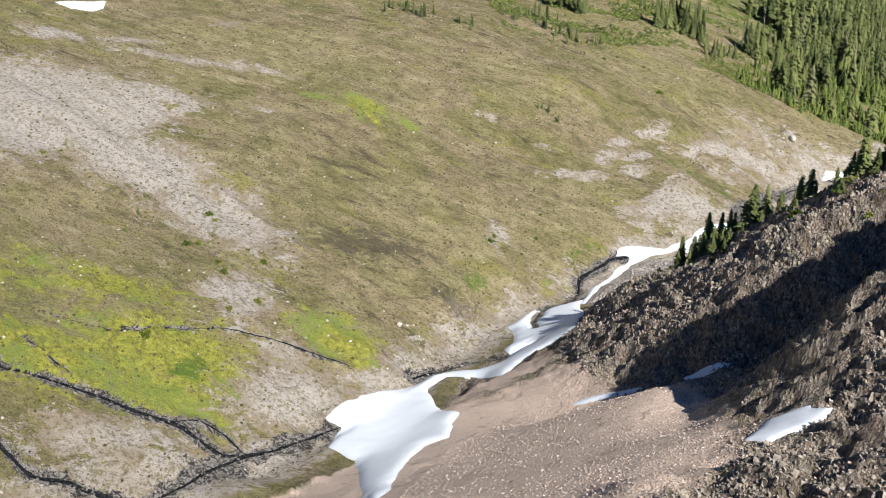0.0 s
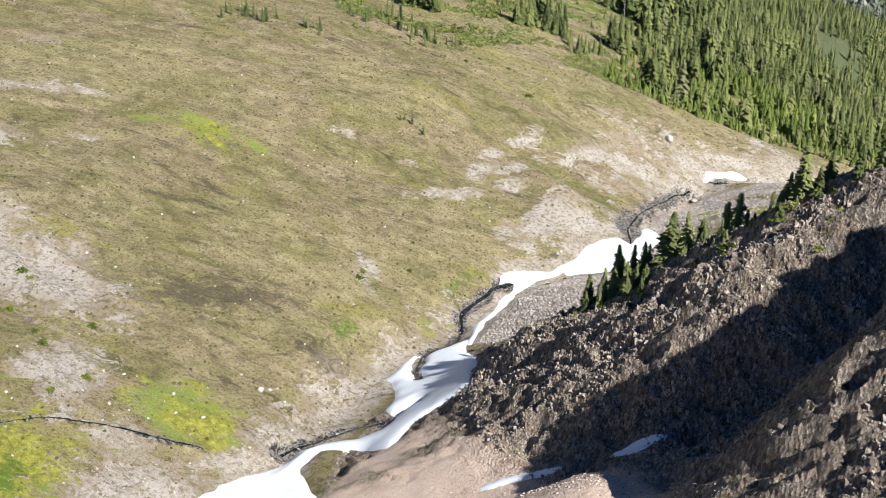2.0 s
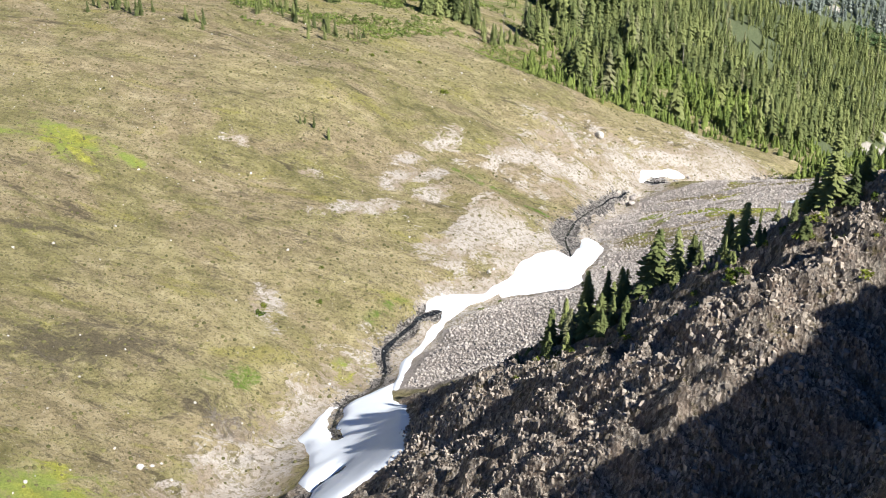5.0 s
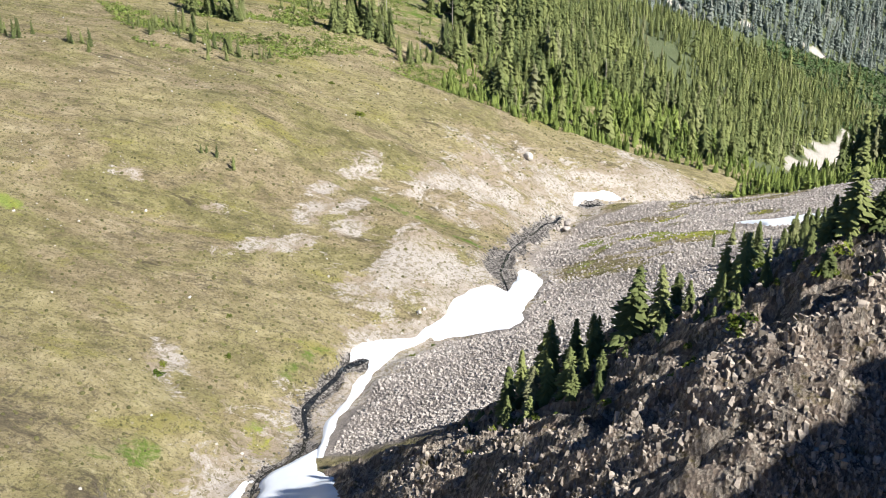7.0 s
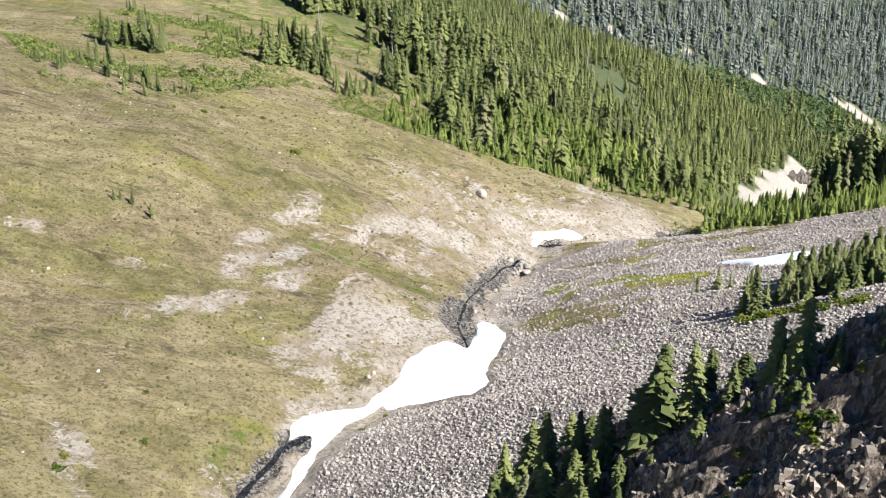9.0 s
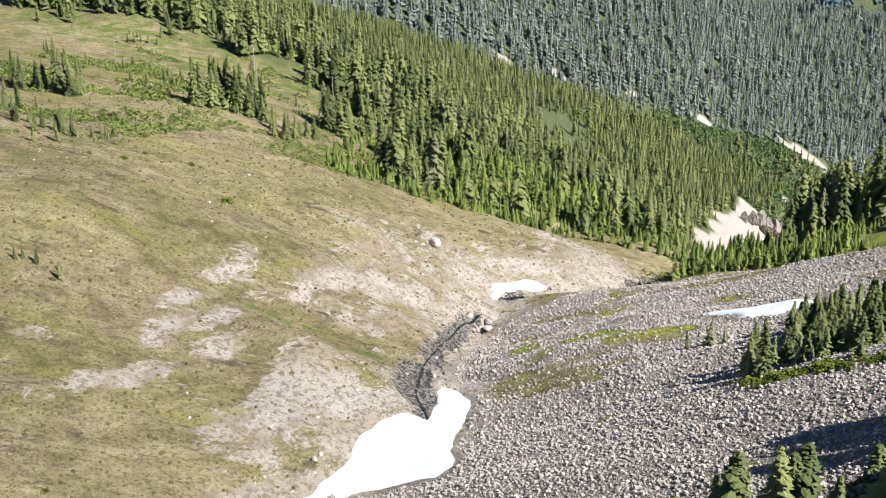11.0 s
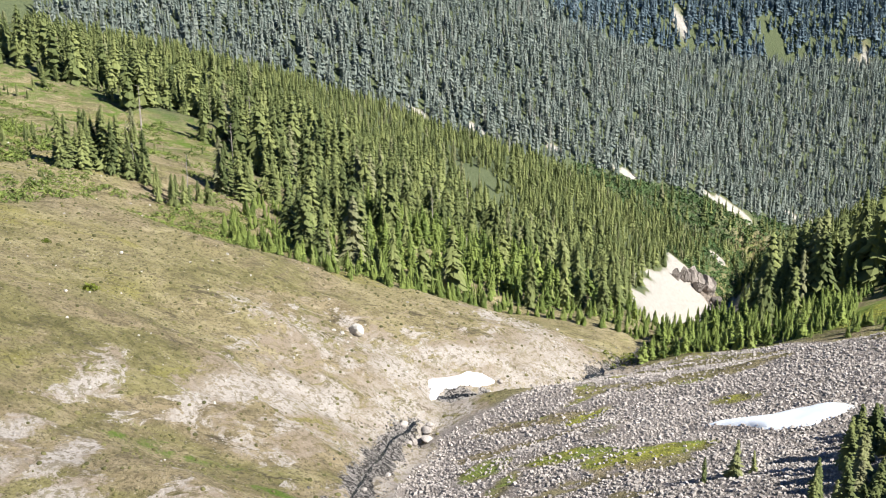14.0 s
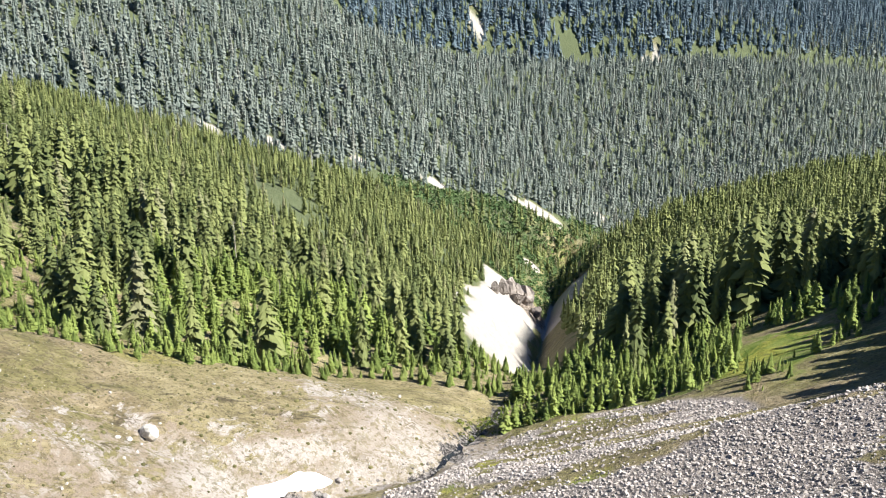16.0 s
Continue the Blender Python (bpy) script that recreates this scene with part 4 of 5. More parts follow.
forest("ridge_forest", FAR, rng, x, y, 12.0, 28.0, RIDGEFIR, "conifer forest beyond the side gully, tinted dark blue-green for shade")


# ---- loose stone ----
def stone_shape(rng, rough=0.3):
    v = np.array([(-1, -1, -1), (1, -1, -1), (1, 1, -1), (-1, 1, -1), (-1, -1, 1), (1, -1, 1), (1, 1, 1), (-1, 1, 1)], float) * 0.5
    v *= 1 + rough * (rng.random((8, 3)) - 0.5) * 2
    v[4:, :2] *= 0.6 + 0.3 * rng.random()
    f = np.array([(0, 2, 1), (0, 3, 2), (4, 5, 6), (4, 6, 7), (0, 1, 5), (0, 5, 4), (1, 2, 6), (1, 6, 5), (2, 3, 7), (2, 7, 6), (3, 0, 4), (3, 4, 7)])
    return v, f


def rubble(name, rng, x, y, low, high, material, label, sink=0.3, tall=0.7, strike=None, rough=0.3):
    z = height_at(x, y)
    n = len(x)
    size = low + (high - low) * rng.random(n) ** 3
    shapes = [stone_shape(rng, rough) for _ in range(12)]
    v = np.stack([s[0] for s in shapes])[rng.integers(0, 12, n)]
    v = v * (size[:, None] * (0.7 + 0.6 * rng.random((n, 3))) * (1, 1, tall))[:, None]
    a, b = rng.random(n) * 6.283, (rng.random(n) - 0.5) * 1.1
    if strike is not None:
        a, b = strike + (a - 3.14) * 0.12, b * 0.6
    ca, sa, cb, sb = (g[:, None] for g in (np.cos(a), np.sin(a), np.cos(b), np.sin(b)))
    vx, vz = v[..., 0] * cb - v[..., 2] * sb, v[..., 0] * sb + v[..., 2] * cb
    vx, vy = vx * ca - v[..., 1] * sa, vx * sa + v[..., 1] * ca
    verts = np.stack([vx + x[:, None], vy + y[:, None], vz + (z + size * sink * tall)[:, None]], -1).reshape(-1, 3)
    faces = (shapes[0][1][None] + (np.arange(n) * 8)[:, None, None]).reshape(-1, 3)
    return tagged(new(name, mesh_from(name, verts, faces, material, False)), label, "rubble", kind="stuff")


rng = np.random.default_rng(11)
x, y = scatter(rng, TALUS_RING, 0.47, lambda x, y: rng.random(len(x)) < 0.92 - 0.75 * smooth(0.3, 0.6, np.maximum(covers(x, y)["lush"], 0.8 * covers(x, y)["turf"]) + 0.5 * fractal(x, y, 4, 3, 46)))
rubble("talus", rng, x, y, 0.15, 0.56, TALUS, "field of grey angular talus blocks")


NEAR_ROCK = [(-20, 110), (60, 60), (120, 130), (128, 205), (100, 240), (45, 268), (25, 245), (28, 212), (0, 190)]
x, y = scatter(rng, NEAR_ROCK, 0.44, lambda x, y: (covers(x, y)["rock"] > 0.4) & (fractal(x, y, 9, 3, 91) > -0.1))
rubble("rock_debris", rng, x, y, 0.15, 0.55, DARKSTONE, "jagged dark rock shards and debris covering the steep spur", -0.1, 1.5, 0.9, 0.6)
x, y = scatter(rng, NEAR_ROCK, 0.48, lambda x, y: (covers(x, y)["brown"] > 0.35) & (rng.random(len(x)) < 0.8 + 1.2 * fractal(x, y, 12, 3, 95)))
rubble("scree", rng, x, y, 0.1, 0.36, REDSTONE, "loose reddish brown scree below the spur", 0.05, 0.5)
MEADOW = [(-150, 180), (-60, 160), (-30, 205), (10, 250), (40, 310), (80, 345), (125, 402), (190, 430), (215, 452), (120, 480), (90, 560), (-20, 560), (-150, 420)]
x, y = scatter(rng, MEADOW, 2.6, lambda x, y: rng.random(len(x)) < 0.05 + 0.5 * fractal(x, y, 30, 3, 77) + 0.6 * covers(x, y)["bare"])
rubble("scattered_stones", rng, x, y, 0.12, 0.55, PALE, "pale stones scattered over the heath and gravel", 0.2)
gx2, gy2 = [], []
for _, w, line in BROOKS:
    pts = np.array(line)
    cuts = np.r_[0, np.cumsum(np.hypot(*np.diff(pts, axis=0).T))]
    s = rng.random(int(cuts[-1] * w * 3.2)) * cuts[-1]
    gx2.append(np.interp(s, cuts, pts[:, 0]) + rng.normal(0, w * 0.9, len(s)))
    gy2.append(np.interp(s, cuts, pts[:, 1]) + rng.normal(0, w * 0.9, len(s)))
gx2, gy2 = np.concatenate(gx2), np.concatenate(gy2)
rubble("brook_stones", rng, gx2, gy2, 0.12, 0.5, stone_material("brook_stone", (0.04, 0.037, 0.034), (0.3, 0.28, 0.26)), "wet dark and grey stones lying in the brooks", 0.3)


# ---- heath tufts ----
def tuft_shape(rng):
    n = 6
    a = np.arange(n) * 6.2832 / n + rng.random() * 6
    r = 0.5 * (0.7 + 0.6 * rng.random(n))
    low = np.c_[np.cos(a) * r, np.sin(a) * r, np.full(n, -0.1)]
    mid = np.c_[np.cos(a + 0.4) * r * 0.75, np.sin(a + 0.4) * r * 0.75, 0.28 + 0.14 * rng.random(n)]
    v = np.concatenate([low, mid, [(0, 0, 0.45)]])
    f = []
    for k in range(n):
        j = (k + 1) % n
        f += [(k, j, n + k), (j, n + j, n + k), (n + k, n + j, 2 * n)]
    return v, np.array(f)


TUFTS = [tuft_shape(rng) for _ in range(6)]
HEATH = needle_material("heath_tufts", (0.085, 0.085, 0.036), (0.2, 0.185, 0.08))
x, y = scatter(rng, MEADOW, 2.2, lambda x, y: (rng.random(len(x)) < 0.75) & (covers(x, y)["snow"] < 0.1) & (covers(x, y)["wet"] < 0.2) & ((covers(x, y)["bare"] < 0.4) | (rng.random(len(x)) < 0.4)))
ob = forest("heath_tufts", TUFTS, rng, x, y, 0.2, 0.75, HEATH, "low olive heather and sedge tufts on the slope")
ob["category"] = "heath"


# ---- single trees ----
def part(name, data, parent, label=""):
    ob = new(name, data)
    ob.parent = parent
    return tagged(ob, label)


def tree_kind(name, material, label, category, group, **shape):
    """A tree of height 1 at the origin, with its trunk and crown."""
    root = tagged(new(name), label, category, group)
    root.empty_display_size = 0.1
    v, f = stem(1.0, 0.016)
    part("trunk", mesh_from("trunk", v, f, BARK), root, "grey-brown tapering trunk")
    v, f = boughs(rng, **shape)
    part("crown", mesh_from("crown", v, f, material, False), root)
    return root


USED = set()


def plant(kind, x, y, h, wide=1.0):
    z = float(height_at(x, y)[0]) - 0.05
    m = Matrix.Translation((x, y, z)) @ pose(0, 0, 0, rng.normal(0, 1.5), rng.normal(0, 1.5), rng.random() * 360) @ Matrix.Diagonal((h * wide, h * wide, h, 1))
    if kind.name in USED:
        made = copy_thing(kind, m @ Matrix.Diagonal((1 / kind.scale.x, 1 / kind.scale.y, 1 / kind.scale.z, 1)))
    else:
        made = kind
        made.matrix_basis = m
        USED.add(kind.name)
    return made


TREE_SHAPES = [dict(radius=0.17 + 0.03 * (k % 3), count=380 + 60 * (k % 2), bare=0.03 + 0.05 * (k % 2), droop=0.3 + 0.2 * (k % 2), curve=0.55 + 0.12 * (k % 3), width=0.19, ragged=0.75, core=0.24) for k in range(5)]
spur_firs = [tree_kind("dwarf_fir", FIR, "wind-worn green fir rooted on the dark rock spur", "fir tree", "firs on the rock spur", **s) for s in TREE_SHAPES]
talus_firs = [tree_kind("fir_tree", FIR, "slender green fir standing among grey talus blocks", "fir tree", "firs on the talus", **s) for s in TREE_SHAPES[:3]]
edge_firs = [tree_kind("young_fir", YOUNG, "bright green young fir at the edge of the meadow", "fir tree", "young firs at the forest edge", **dict(s, ragged=0.35, radius=s["radius"] + 0.03)) for s in TREE_SHAPES[:4]]
meadow_firs = [tree_kind("heath_fir", FIR, "dark green fir in a clump on the open heath", "fir tree", "firs on the heath", **s) for s in TREE_SHAPES[:3]]
for x, y, h in [(51.5, 235, 7.5), (53.4, 232, 6.5), (55.4, 231.5, 7.5), (56.8, 228.5, 7), (58, 227, 6), (60.4, 229.9, 7), (59, 232, 7.5), (57, 234.5, 8), (54, 235, 6), (61.5, 231, 5), (56, 225.5, 4.5), (52, 229, 4), (50, 231.5, 4.5), (59, 224, 4), (57.5, 221.5, 3.5),
                (63.8, 226.5, 11.5), (66.2, 224.5, 8), (65.2, 229.5, 7), (68, 221.5, 5), (70, 228, 6.5), (71.6, 220.6, 8), (72.6, 219, 9.5), (73.6, 221.5, 5), (69.5, 217, 3.5), (72.3, 213.8, 4.5), (75, 210.5, 3.5), (78, 212, 6), (79.3, 210.3, 10), (81.5, 208.5, 5), (83.5, 209.5, 6.5), (86, 205, 6), (89, 203.5, 8), (93, 200, 7), (96, 198, 9),
                (58, 247, 6.5), (62, 249, 9), (66, 247, 9), (70, 250, 10), (75, 247, 10.5), (64, 253, 6), (80, 245, 10.5), (72, 255, 6), (85, 243, 11), (78, 253, 7), (90, 240, 9)]:
    plant(spur_firs[rng.integers(0, 5)], x, y, h, 1.15 + 0.4 * rng.random())
# unseen firs added beside the talus to cast shade on it
for k in range(22):
    x, y = 129 + rng.normal(0, 4.5), 254 + rng.normal(0, 3)
    plant(spur_firs[rng.integers(0, 5)], x, y, 7 + 4 * rng.random(), 1.1 + 0.3 * rng.random())
for k in range(85):
    v = 137 - 50 * rng.random() ** 1.3
    x, y = to_xy(205 + rng.normal(0, 3.2), v)
    plant(spur_firs[rng.integers(0, 5)], x, y, 1.0 + 2.4 * rng.random() ** 1.6, 1.5 + 0.8 * rng.random())
for x, y, h in [(130.9, 303.5, 10), (132, 306, 7), (129.5, 305.5, 5), (134, 311, 8), (135.5, 312.5, 9), (138, 314, 7.5), (143.5, 334, 6), (140, 336, 4), (146, 333, 3.5), (137, 309, 6)]:
    plant(talus_firs[rng.integers(0, 3)], x, y, h, 0.85 + 0.2 * rng.random())
CLUSTER = [(134, 304), (139, 292), (160, 297), (180, 322), (170, 331), (155, 326), (144, 316)]
x, y = scatter(rng, CLUSTER, 2.7)
for a, b in zip(x, y):
    plant(talus_firs[rng.integers(0, 3)], a, b, 2.5 + 5.5 * rng.random(), 1.15 + 0.5 * rng.random())
line = np.array(FRONT[:15])
cuts = np.r_[0, np.cumsum(np.hypot(*np.diff(line, axis=0).T))]
for k in range(150):
    s = cuts[-1] * k / 150
    a, b = np.interp(s, cuts, line[:, 0]) + rng.normal(0, 1.8), np.interp(s, cuts, line[:, 1]) + abs(rng.normal(0, 2.4))
    plant(edge_firs[rng.integers(0, 4)], a, b, 1.8 + 3.6 * rng.random() ** 1.5, 1.0 + 0.4 * rng.random())
for cx, cy, n, spread_m, low, high in [(53, 524, 7, 5, 9, 14), (47, 528, 5, 4, 8, 13), (58, 520, 3, 3, 8, 12), (91, 565, 6, 6, 3, 6), (96, 558, 4, 5, 3, 7), (95, 524, 5, 4, 10, 16), (101, 529, 6, 4, 12, 18), (106, 532, 6, 4, 11, 17), (113, 533, 6, 4, 9, 14), (110, 525, 4, 4, 6, 11), (114, 512, 5, 4, 6, 11), (120, 516, 5, 4, 5, 10),
                                       (136, 530, 4, 4, 11, 18), (143, 532, 4, 4, 10, 17), (150, 533, 4, 4, 10, 16), (127, 517, 4, 3, 4, 9), (47, 471, 8, 5, 4, 8), (42, 478, 7, 5, 3, 7), (57, 473, 6, 3, 2, 4), (30, 490, 7, 6, 2.5, 6), (22, 486, 7, 6, 2.5, 5), (-23, 464, 8, 7, 3, 6), (-9, 461, 8, 7, 3, 6), (6, 456, 7, 6, 3, 6), (38, 497, 6, 5, 4, 8),
                                       (80, 551, 5, 6, 2, 5), (86, 545, 5, 5, 2, 6), (75, 520, 3, 4, 1.5, 3), (104, 668, 8, 9, 2, 6), (118, 680, 6, 6, 4, 9), (76, 703, 8, 8, 5, 12), (60, 600, 6, 9, 3, 6), (88, 590, 5, 9, 2, 5), (155, 568, 5, 5, 4, 9), (150, 600, 6, 9, 2, 5), (130, 560, 6, 12, 1.5, 4), (120, 600, 6, 14, 1.5, 4), (84, 511, 4, 3, 1.5, 3)]:
    for _ in range(n):
        plant(meadow_firs[rng.integers(0, 3)], cx + rng.normal(0, spread_m * 0.6), cy + rng.normal(0, spread_m * 0.6), low + (high - low) * rng.random(), 0.85 + 0.3 * rng.random())
for x, y, h in [(30.1, 394.6, 2.6), (33.8, 394.4, 3.2), (37.2, 390.4, 3.4), (37.6, 393, 2), (25.6, 403.3, 1.6), (-79.8, 274.6, 2.2), (-80.6, 264.6, 2.4), (31.5, 395.5, 2.2)]:
    plant(meadow_firs[rng.integers(0, 3)], x, y, h, 1.2)


# ---- shrubs ----
def shrub_kind(name, material, label, group):
    root = tagged(new(name), label, "shrub", group)
    n = 150
    d = rng.normal(0, 1, (n, 3))
    d /= np.linalg.norm(d, axis=1)[:, None]
    d[:, 2] = np.abs(d[:, 2]) * 0.75
    d *= (0.5 + 0.5 * rng.random(n) ** 0.5)[:, None] * (0.8 + 0.35 * np.sin(3 * np.arctan2(d[:, 1], d[:, 0]) + rng.random() * 6))[:, None]
    t, b = rng.normal(0, 1, (n, 3)), rng.normal(0, 1, (n, 3))
    t, b = (q / np.linalg.norm(q, axis=1)[:, None] * 0.15 for q in (t, b))
    v = np.stack([d - t, d + b, d + t, d - b], 1).reshape(-1, 3)
    f = np.arange(4 * n).reshape(-1, 4)
    part("leaves", mesh_from("leaves", v, f, material, False), root)
    sv, sf = stem(0.7, 0.04, 5)
    part("stem", mesh_from("stem", sv, sf, BARK), root)
    return root


shrubs = [shrub_kind("shrub", SHRUB, "low rounded green shrub growing on open ground", "shrubs on the slope") for _ in range(3)]
for x, y, r in [(79.8, 438, 1.6), (59.8, 454, 1.1), (76.5, 459, 0.9), (11.2, 311.1, 1.2), (12.5, 314, 0.9), (-63.7, 283, 1.3), (-66.3, 266.3, 1.2), (-55.9, 257.8, 1.3), (-46.4, 249, 1.2), (-66.1, 221.3, 1.4), (-52, 242.2, 1.0), (-47.7, 267.7, 1.1),
                (-108.3, 292, 0.9), (-62, 281, 0.9), (-64, 268, 1.0), (-58, 262, 0.8), (25, 318, 0.8), (27, 330, 0.7), (70, 330, 0.5), (64, 325, 0.6), (100, 340, 0.5), (52, 455, 0.8), (66, 462, 0.8)]:
    plant(shrubs[rng.integers(0, 3)], x, y, r, 1.25)
for k in range(60):
    f = rng.random()
    x, y = 126.5 + 14.5 * f + rng.normal(0, 1.3), 301.5 - 14.5 * f + rng.normal(0, 1.3)
    plant(shrubs[rng.integers(0, 3)], x, y, 0.5 + 0.5 * rng.random(), 1.7)
for k in range(70):
    x, y = to_xy(203 + rng.normal(0, 6), 134 - 50 * rng.random())
    plant(shrubs[rng.integers(0, 3)], x, y, 0.4 + 0.7 * rng.random(), 1.4)


THICKET = [(20, 470), (60, 468), (100, 500), (128, 540), (110, 585), (60, 600), (10, 560)]
leaf_shapes = []
for _ in range(4):
    n = 26
    d = rng.normal(0, 1, (n, 3))
    d /= np.linalg.norm(d, axis=1)[:, None] * 2
    d[:, 2] = np.abs(d[:, 2])
    t, b = (q / np.linalg.norm(q, axis=1)[:, None] * 0.2 for q in (rng.normal(0, 1, (n, 3)), rng.normal(0, 1, (n, 3))))
    leaf_shapes.append((np.stack([d - t, d + b, d + t], 1).reshape(-1, 3), np.arange(3 * n).reshape(-1, 3)))
x, y = scatter(rng, THICKET, 1.8, lambda x, y: fractal(x, y, 16, 3, 88) > 0.04)
ob = forest("shrub_thicket", leaf_shapes, rng, x, y, 0.8, 2.4, YOUNG, "bright green shrub thickets between clumps of firs")
ob["category"] = "shrubs"
EDGE = [(84, 506), (112, 486), (124, 474), (140, 500), (160, 556), (172, 610), (160, 640), (136, 668), (100, 688), (84, 640), (80, 560)]
x, y = scatter(rng, EDGE, 1.7, lambda x, y: fractal(x, y, 13, 3, 89) > 0.06)
ob = forest("edge_brush", leaf_shapes, rng, x, y, 0.6, 2.0, YOUNG, "low green brush and seedling firs at the forest edge")
ob["category"] = "shrubs"
MOUTH = [(196, 440), (215, 430), (232, 424), (250, 440), (245, 470), (222, 455)]
x, y = scatter(rng, MOUTH, 1.7, lambda x, y: rng.random(len(x)) < 0.7)
ob = forest("brush", leaf_shapes, rng, x, y, 0.7, 1.8, SHRUB, "leafy brush at the lip of the ravine")
ob["category"] = "shrubs"
ALDER = needle_material("alder_leaves", (0.06, 0.11, 0.04), (0.13, 0.2, 0.075))
GORGE = [(330, 640), (420, 720), (520, 800), (600, 880), (700, 960), (820, 1000), (980, 1020), (980, 1034), (700, 1034), (560, 1020), (450, 900), (380, 780)]
x, y = scatter(rng, GORGE, 6.5, lambda x, y: off_scree(x, y) & (rng.random(len(x)) < 0.85))
forest("gorge_firs", FAR, rng, x, y, 5.0, 17.0, FIR, "conifers on the steep side of the main valley")
RIVER = [(560, 960), (700, 985), (900, 990), (1000, 1010), (1000, 1044), (600, 1040)]
x, y = scatter(rng, RIVER, 4.0, lambda x, y: covers(x, y)["pale"] < 0.3)
ob = forest("river_brush", leaf_shapes, rng, x, y, 3.5, 8.0, ALDER, "green alder brush covering the far valley bottom")
ob["category"] = "shrubs"

FLOOR = [(560, 850), (640, 880), (720, 960), (800, 985), (830, 1020), (740, 1020), (660, 965), (590, 905)]
x, y = scatter(rng, FLOOR, 4.5, lambda x, y: covers(x, y)["pale"] < 0.3)
ob = forest("ravine_brush", leaf_shapes, rng, x, y, 3.0, 7.0, ALDER, "green alder brush on the floor of the ravine")
ob["category"] = "shrubs"


# ---- boulders ----
def boulder_kind(name, material, label, group):
    bm = bmesh.new()
    bmesh.ops.create_icosphere(bm, subdivisions=2, radius=0.5)
    cuts_n = [Vector(rng.normal(0, 1, 3)).normalized() for _ in range(7)]
    for vert in bm.verts:
        for n in cuts_n:
            over = vert.co.dot(n) - 0.36
            if over > 0:
                vert.co -= n * over
        vert.co *= 1 + 0.1 * (rng.random() - 0.5)
    data = bpy.data.meshes.new(name)
    bm.to_mesh(data)
    bm.free()
    data.materials.append(material)
    return tagged(new(name, data), label, "boulder", group)


GORGEROCK = stone_material("ravine_rock", (0.16, 0.14, 0.125), (0.36, 0.32, 0.285))
pale_boulders = [boulder_kind("boulder", PALE, "pale weathered boulder lying on the heath", "boulders on the heath") for _ in range(4)]
grey_boulders = [boulder_kind("boulder", TALUS, "grey angular boulder beside the stream", "boulders by the stream") for _ in range(4)]


def drop(kind, x, y, s):
    z = float(height_at(x, y)[0]) + 0.2 * s
    m = Matrix.Translation((x, y, z)) @ pose(0, 0, 0, rng.normal(0, 12), rng.normal(0, 12), rng.random() * 360) @ Matrix.Diagonal((s * (0.8 + 0.5 * rng.random()), s * (0.8 + 0.4 * rng.random()), s * (0.6 + 0.4 * rng.random()), 1))
    if kind.name in USED:
        copy_thing(kind, m @ Matrix.Diagonal((1 / kind.scale.x, 1 / kind.scale.y, 1 / kind.scale.z, 1)))
    else:
        kind.matrix_basis = m
        USED.add(kind.name)


for x, y, s in [(-12.9, 258.2, 1.5), (-11, 259, 0.8), (-8, 257, 0.7), (-9.5, 260, 0.6), (134, 439.5, 3.4), (130, 438, 1.2), (128, 437.5, 0.9), (-17, 262, 0.6), (90, 455, 0.7), (20, 335, 0.8), (52, 352, 0.7), (70, 341, 1.4), (71.5, 342, 1.0), (-30, 250, 0.8), (-24, 244, 0.8)]:
    drop(pale_boulders[rng.integers(0, 4)], x, y, s)
x, y = scatter(rng, MEADOW, 22)
for a, b in zip(x, y):
    if covers(np.array([a]), np.array([b]))["snow"][0] < 0.1:
        drop(pale_boulders[rng.integers(0, 4)], a, b, 0.3 + 0.5 * rng.random() ** 2)
for x, y, s in [(130.5, 406.3, 2.4), (134.5, 408.3, 2.2), (135.5, 410.5, 2.0), (131, 411, 1.8), (129, 405, 1.6), (137, 412, 1.5), (118, 391, 1.2), (110, 383, 1.0), (99, 372, 1.1), (105, 372, 1.3), (158, 425, 1.6), (162, 427, 1.3), (150, 422.5, 1.4)]:
    drop(grey_boulders[rng.integers(0, 4)], x, y, s)



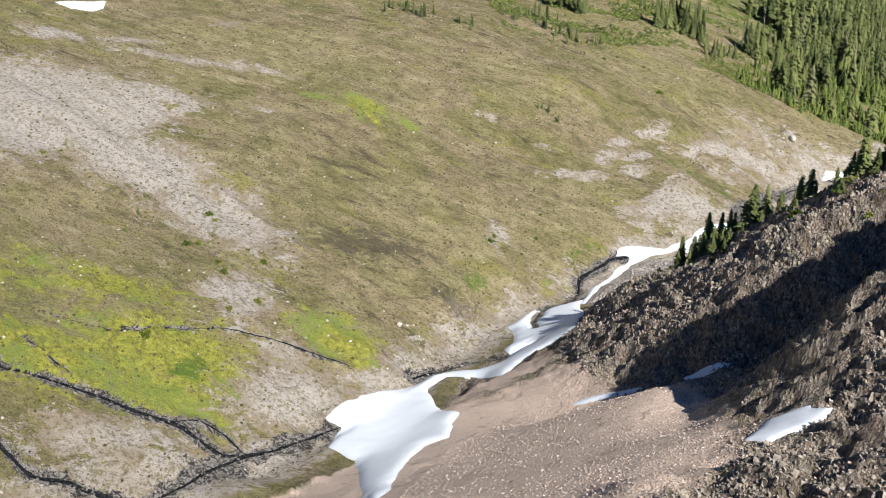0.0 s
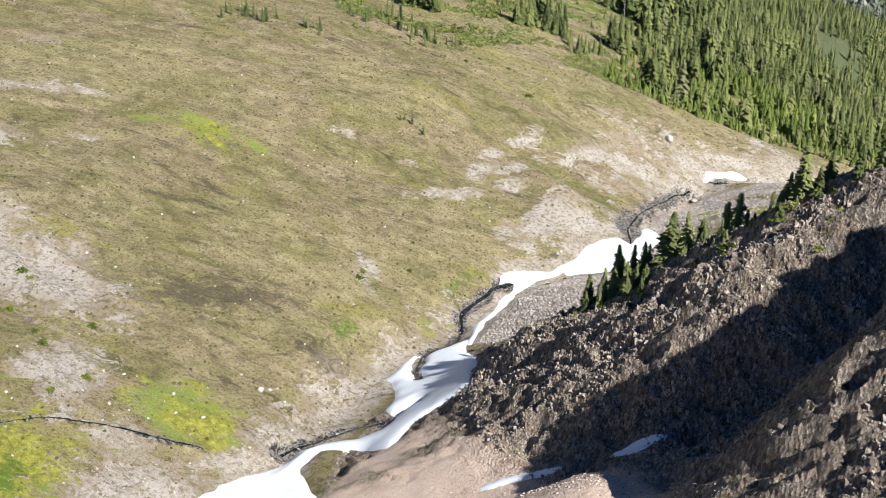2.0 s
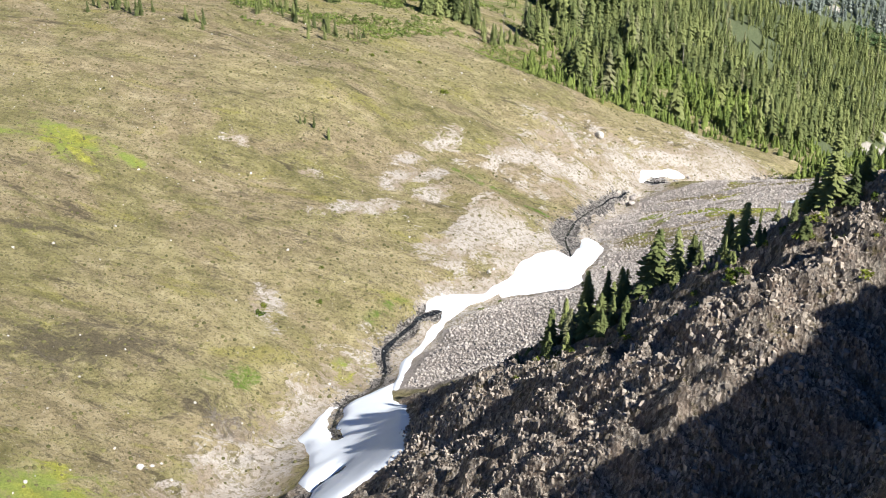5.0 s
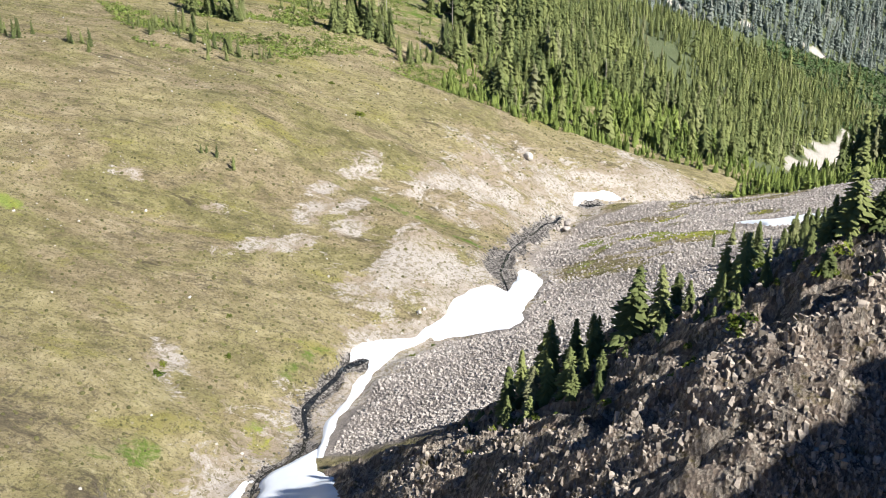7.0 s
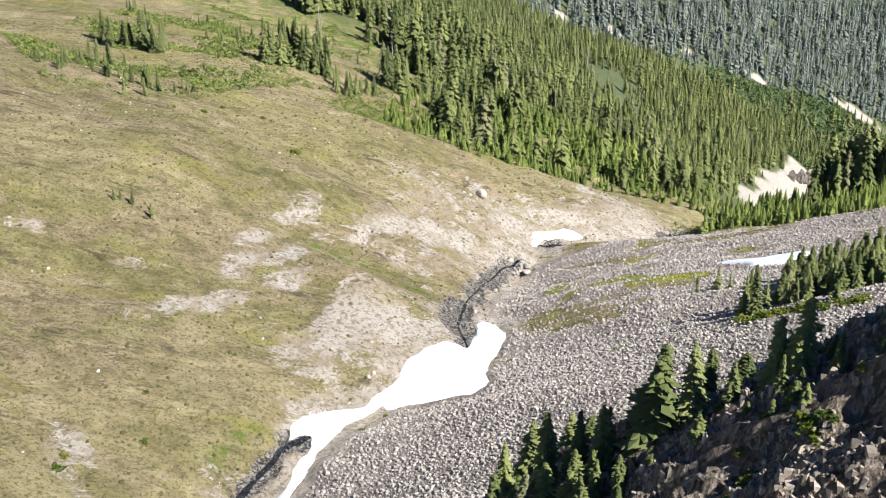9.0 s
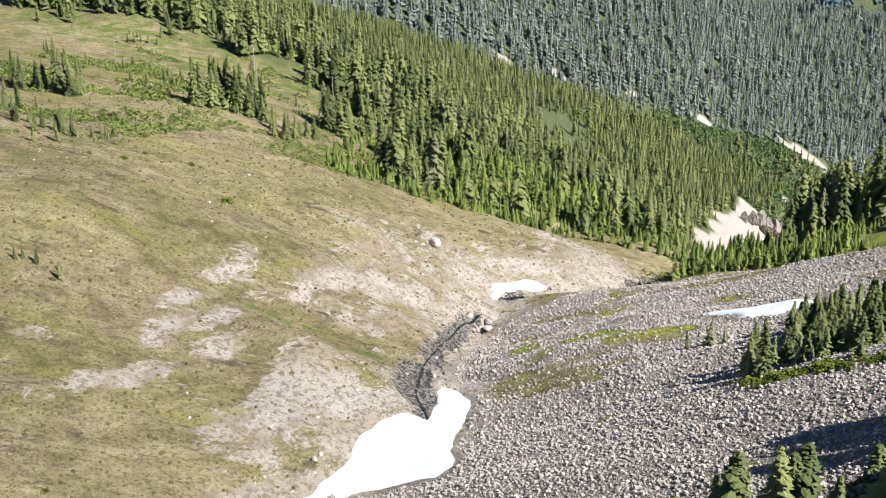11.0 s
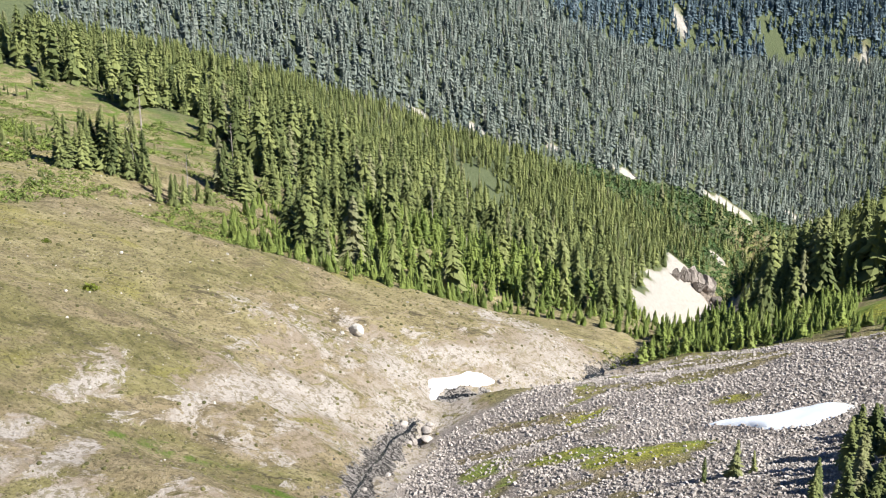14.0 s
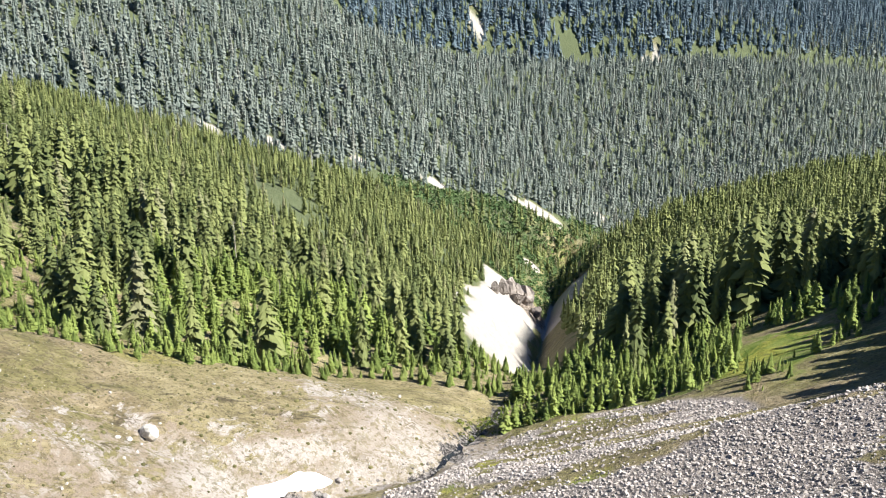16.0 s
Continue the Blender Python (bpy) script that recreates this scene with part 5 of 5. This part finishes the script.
def crag_kind(name, material, label, group):
    bm = bmesh.new()
    bmesh.ops.create_icosphere(bm, subdivisions=3, radius=0.5)
    cuts_n = [Vector(rng.normal(0, 1, 3)).normalized() for _ in range(12)]
    for vert in bm.verts:
        for n in cuts_n:
            over = vert.co.dot(n) - 0.27
            if over > 0:
                vert.co -= n * over * 0.9
        vert.co *= 1 + 0.3 * (rng.random() - 0.5)
        vert.co.z *= 1.7
    data = bpy.data.meshes.new(name)
    bm.to_mesh(data)
    bm.free()
    data.materials.append(material)
    return tagged(new(name, data), label, "rock", group)


crags = [crag_kind("rock_pinnacle", GORGEROCK, "grey-brown rock pinnacle on the ravine wall", "pinnacles of the ravine") for _ in range(3)]
for x, y, s in [(575, 857, 12), (584, 861, 17), (592, 866, 14), (602, 867, 18), (598, 876, 12), (564, 848, 10), (612, 874, 15), (620, 882, 13), (548, 836, 8), (628, 892, 12), (580, 850, 10), (606, 858, 11)]:
    drop(crags[rng.integers(0, 3)], x, y, s)


# ---- dead wood ----
def snag_kind():
    root = tagged(new("dead_tree"), "bleached grey dead conifer trunk with broken stubs", "dead tree", "dead trees in the forest")
    v, f = stem(1.0, 0.014)
    part("trunk", mesh_from("trunk", v, f, DEAD), root)
    for k in range(14):
        a, z, n = rng.random() * 6.28, 0.3 + 0.65 * rng.random(), 0.05 + 0.07 * rng.random()
        sv, sf = stem(n, 0.004, 4)
        tilt = Matrix.Translation((0, 0, z)) @ Matrix.Rotation(a, 4, "Z") @ Matrix.Rotation(radians(75), 4, "Y")
        ob = part("branch", mesh_from("branch", sv * (1, 1, 1) + (0, 0, 0), sf, DEAD), root)
        ob.matrix_basis = tilt
    return root


dead = Nodes("dead_wood", 0.9)
dead.colour(dead.ramp(dead.noise(5.0, 4, 0.7), (0.3, (0.25, 0.22, 0.19)), (0.7, (0.5, 0.46, 0.42))))
DEAD = dead.mat
snags = [snag_kind() for _ in range(2)]
for x, y, h in [(113, 544, 11), (80, 598, 12), (111, 529, 9), (121, 516, 13), (150, 520, 9), (190, 560, 14), (230, 590, 15), (160, 600, 15), (260, 640, 17), (300, 690, 18), (210, 680, 17), (128, 590, 14), (340, 720, 18), (250, 520, 10), (205, 520, 9), (180, 640, 16), (140, 640, 16)]:
    plant(snags[rng.integers(0, 2)], x, y, h, 1.0)
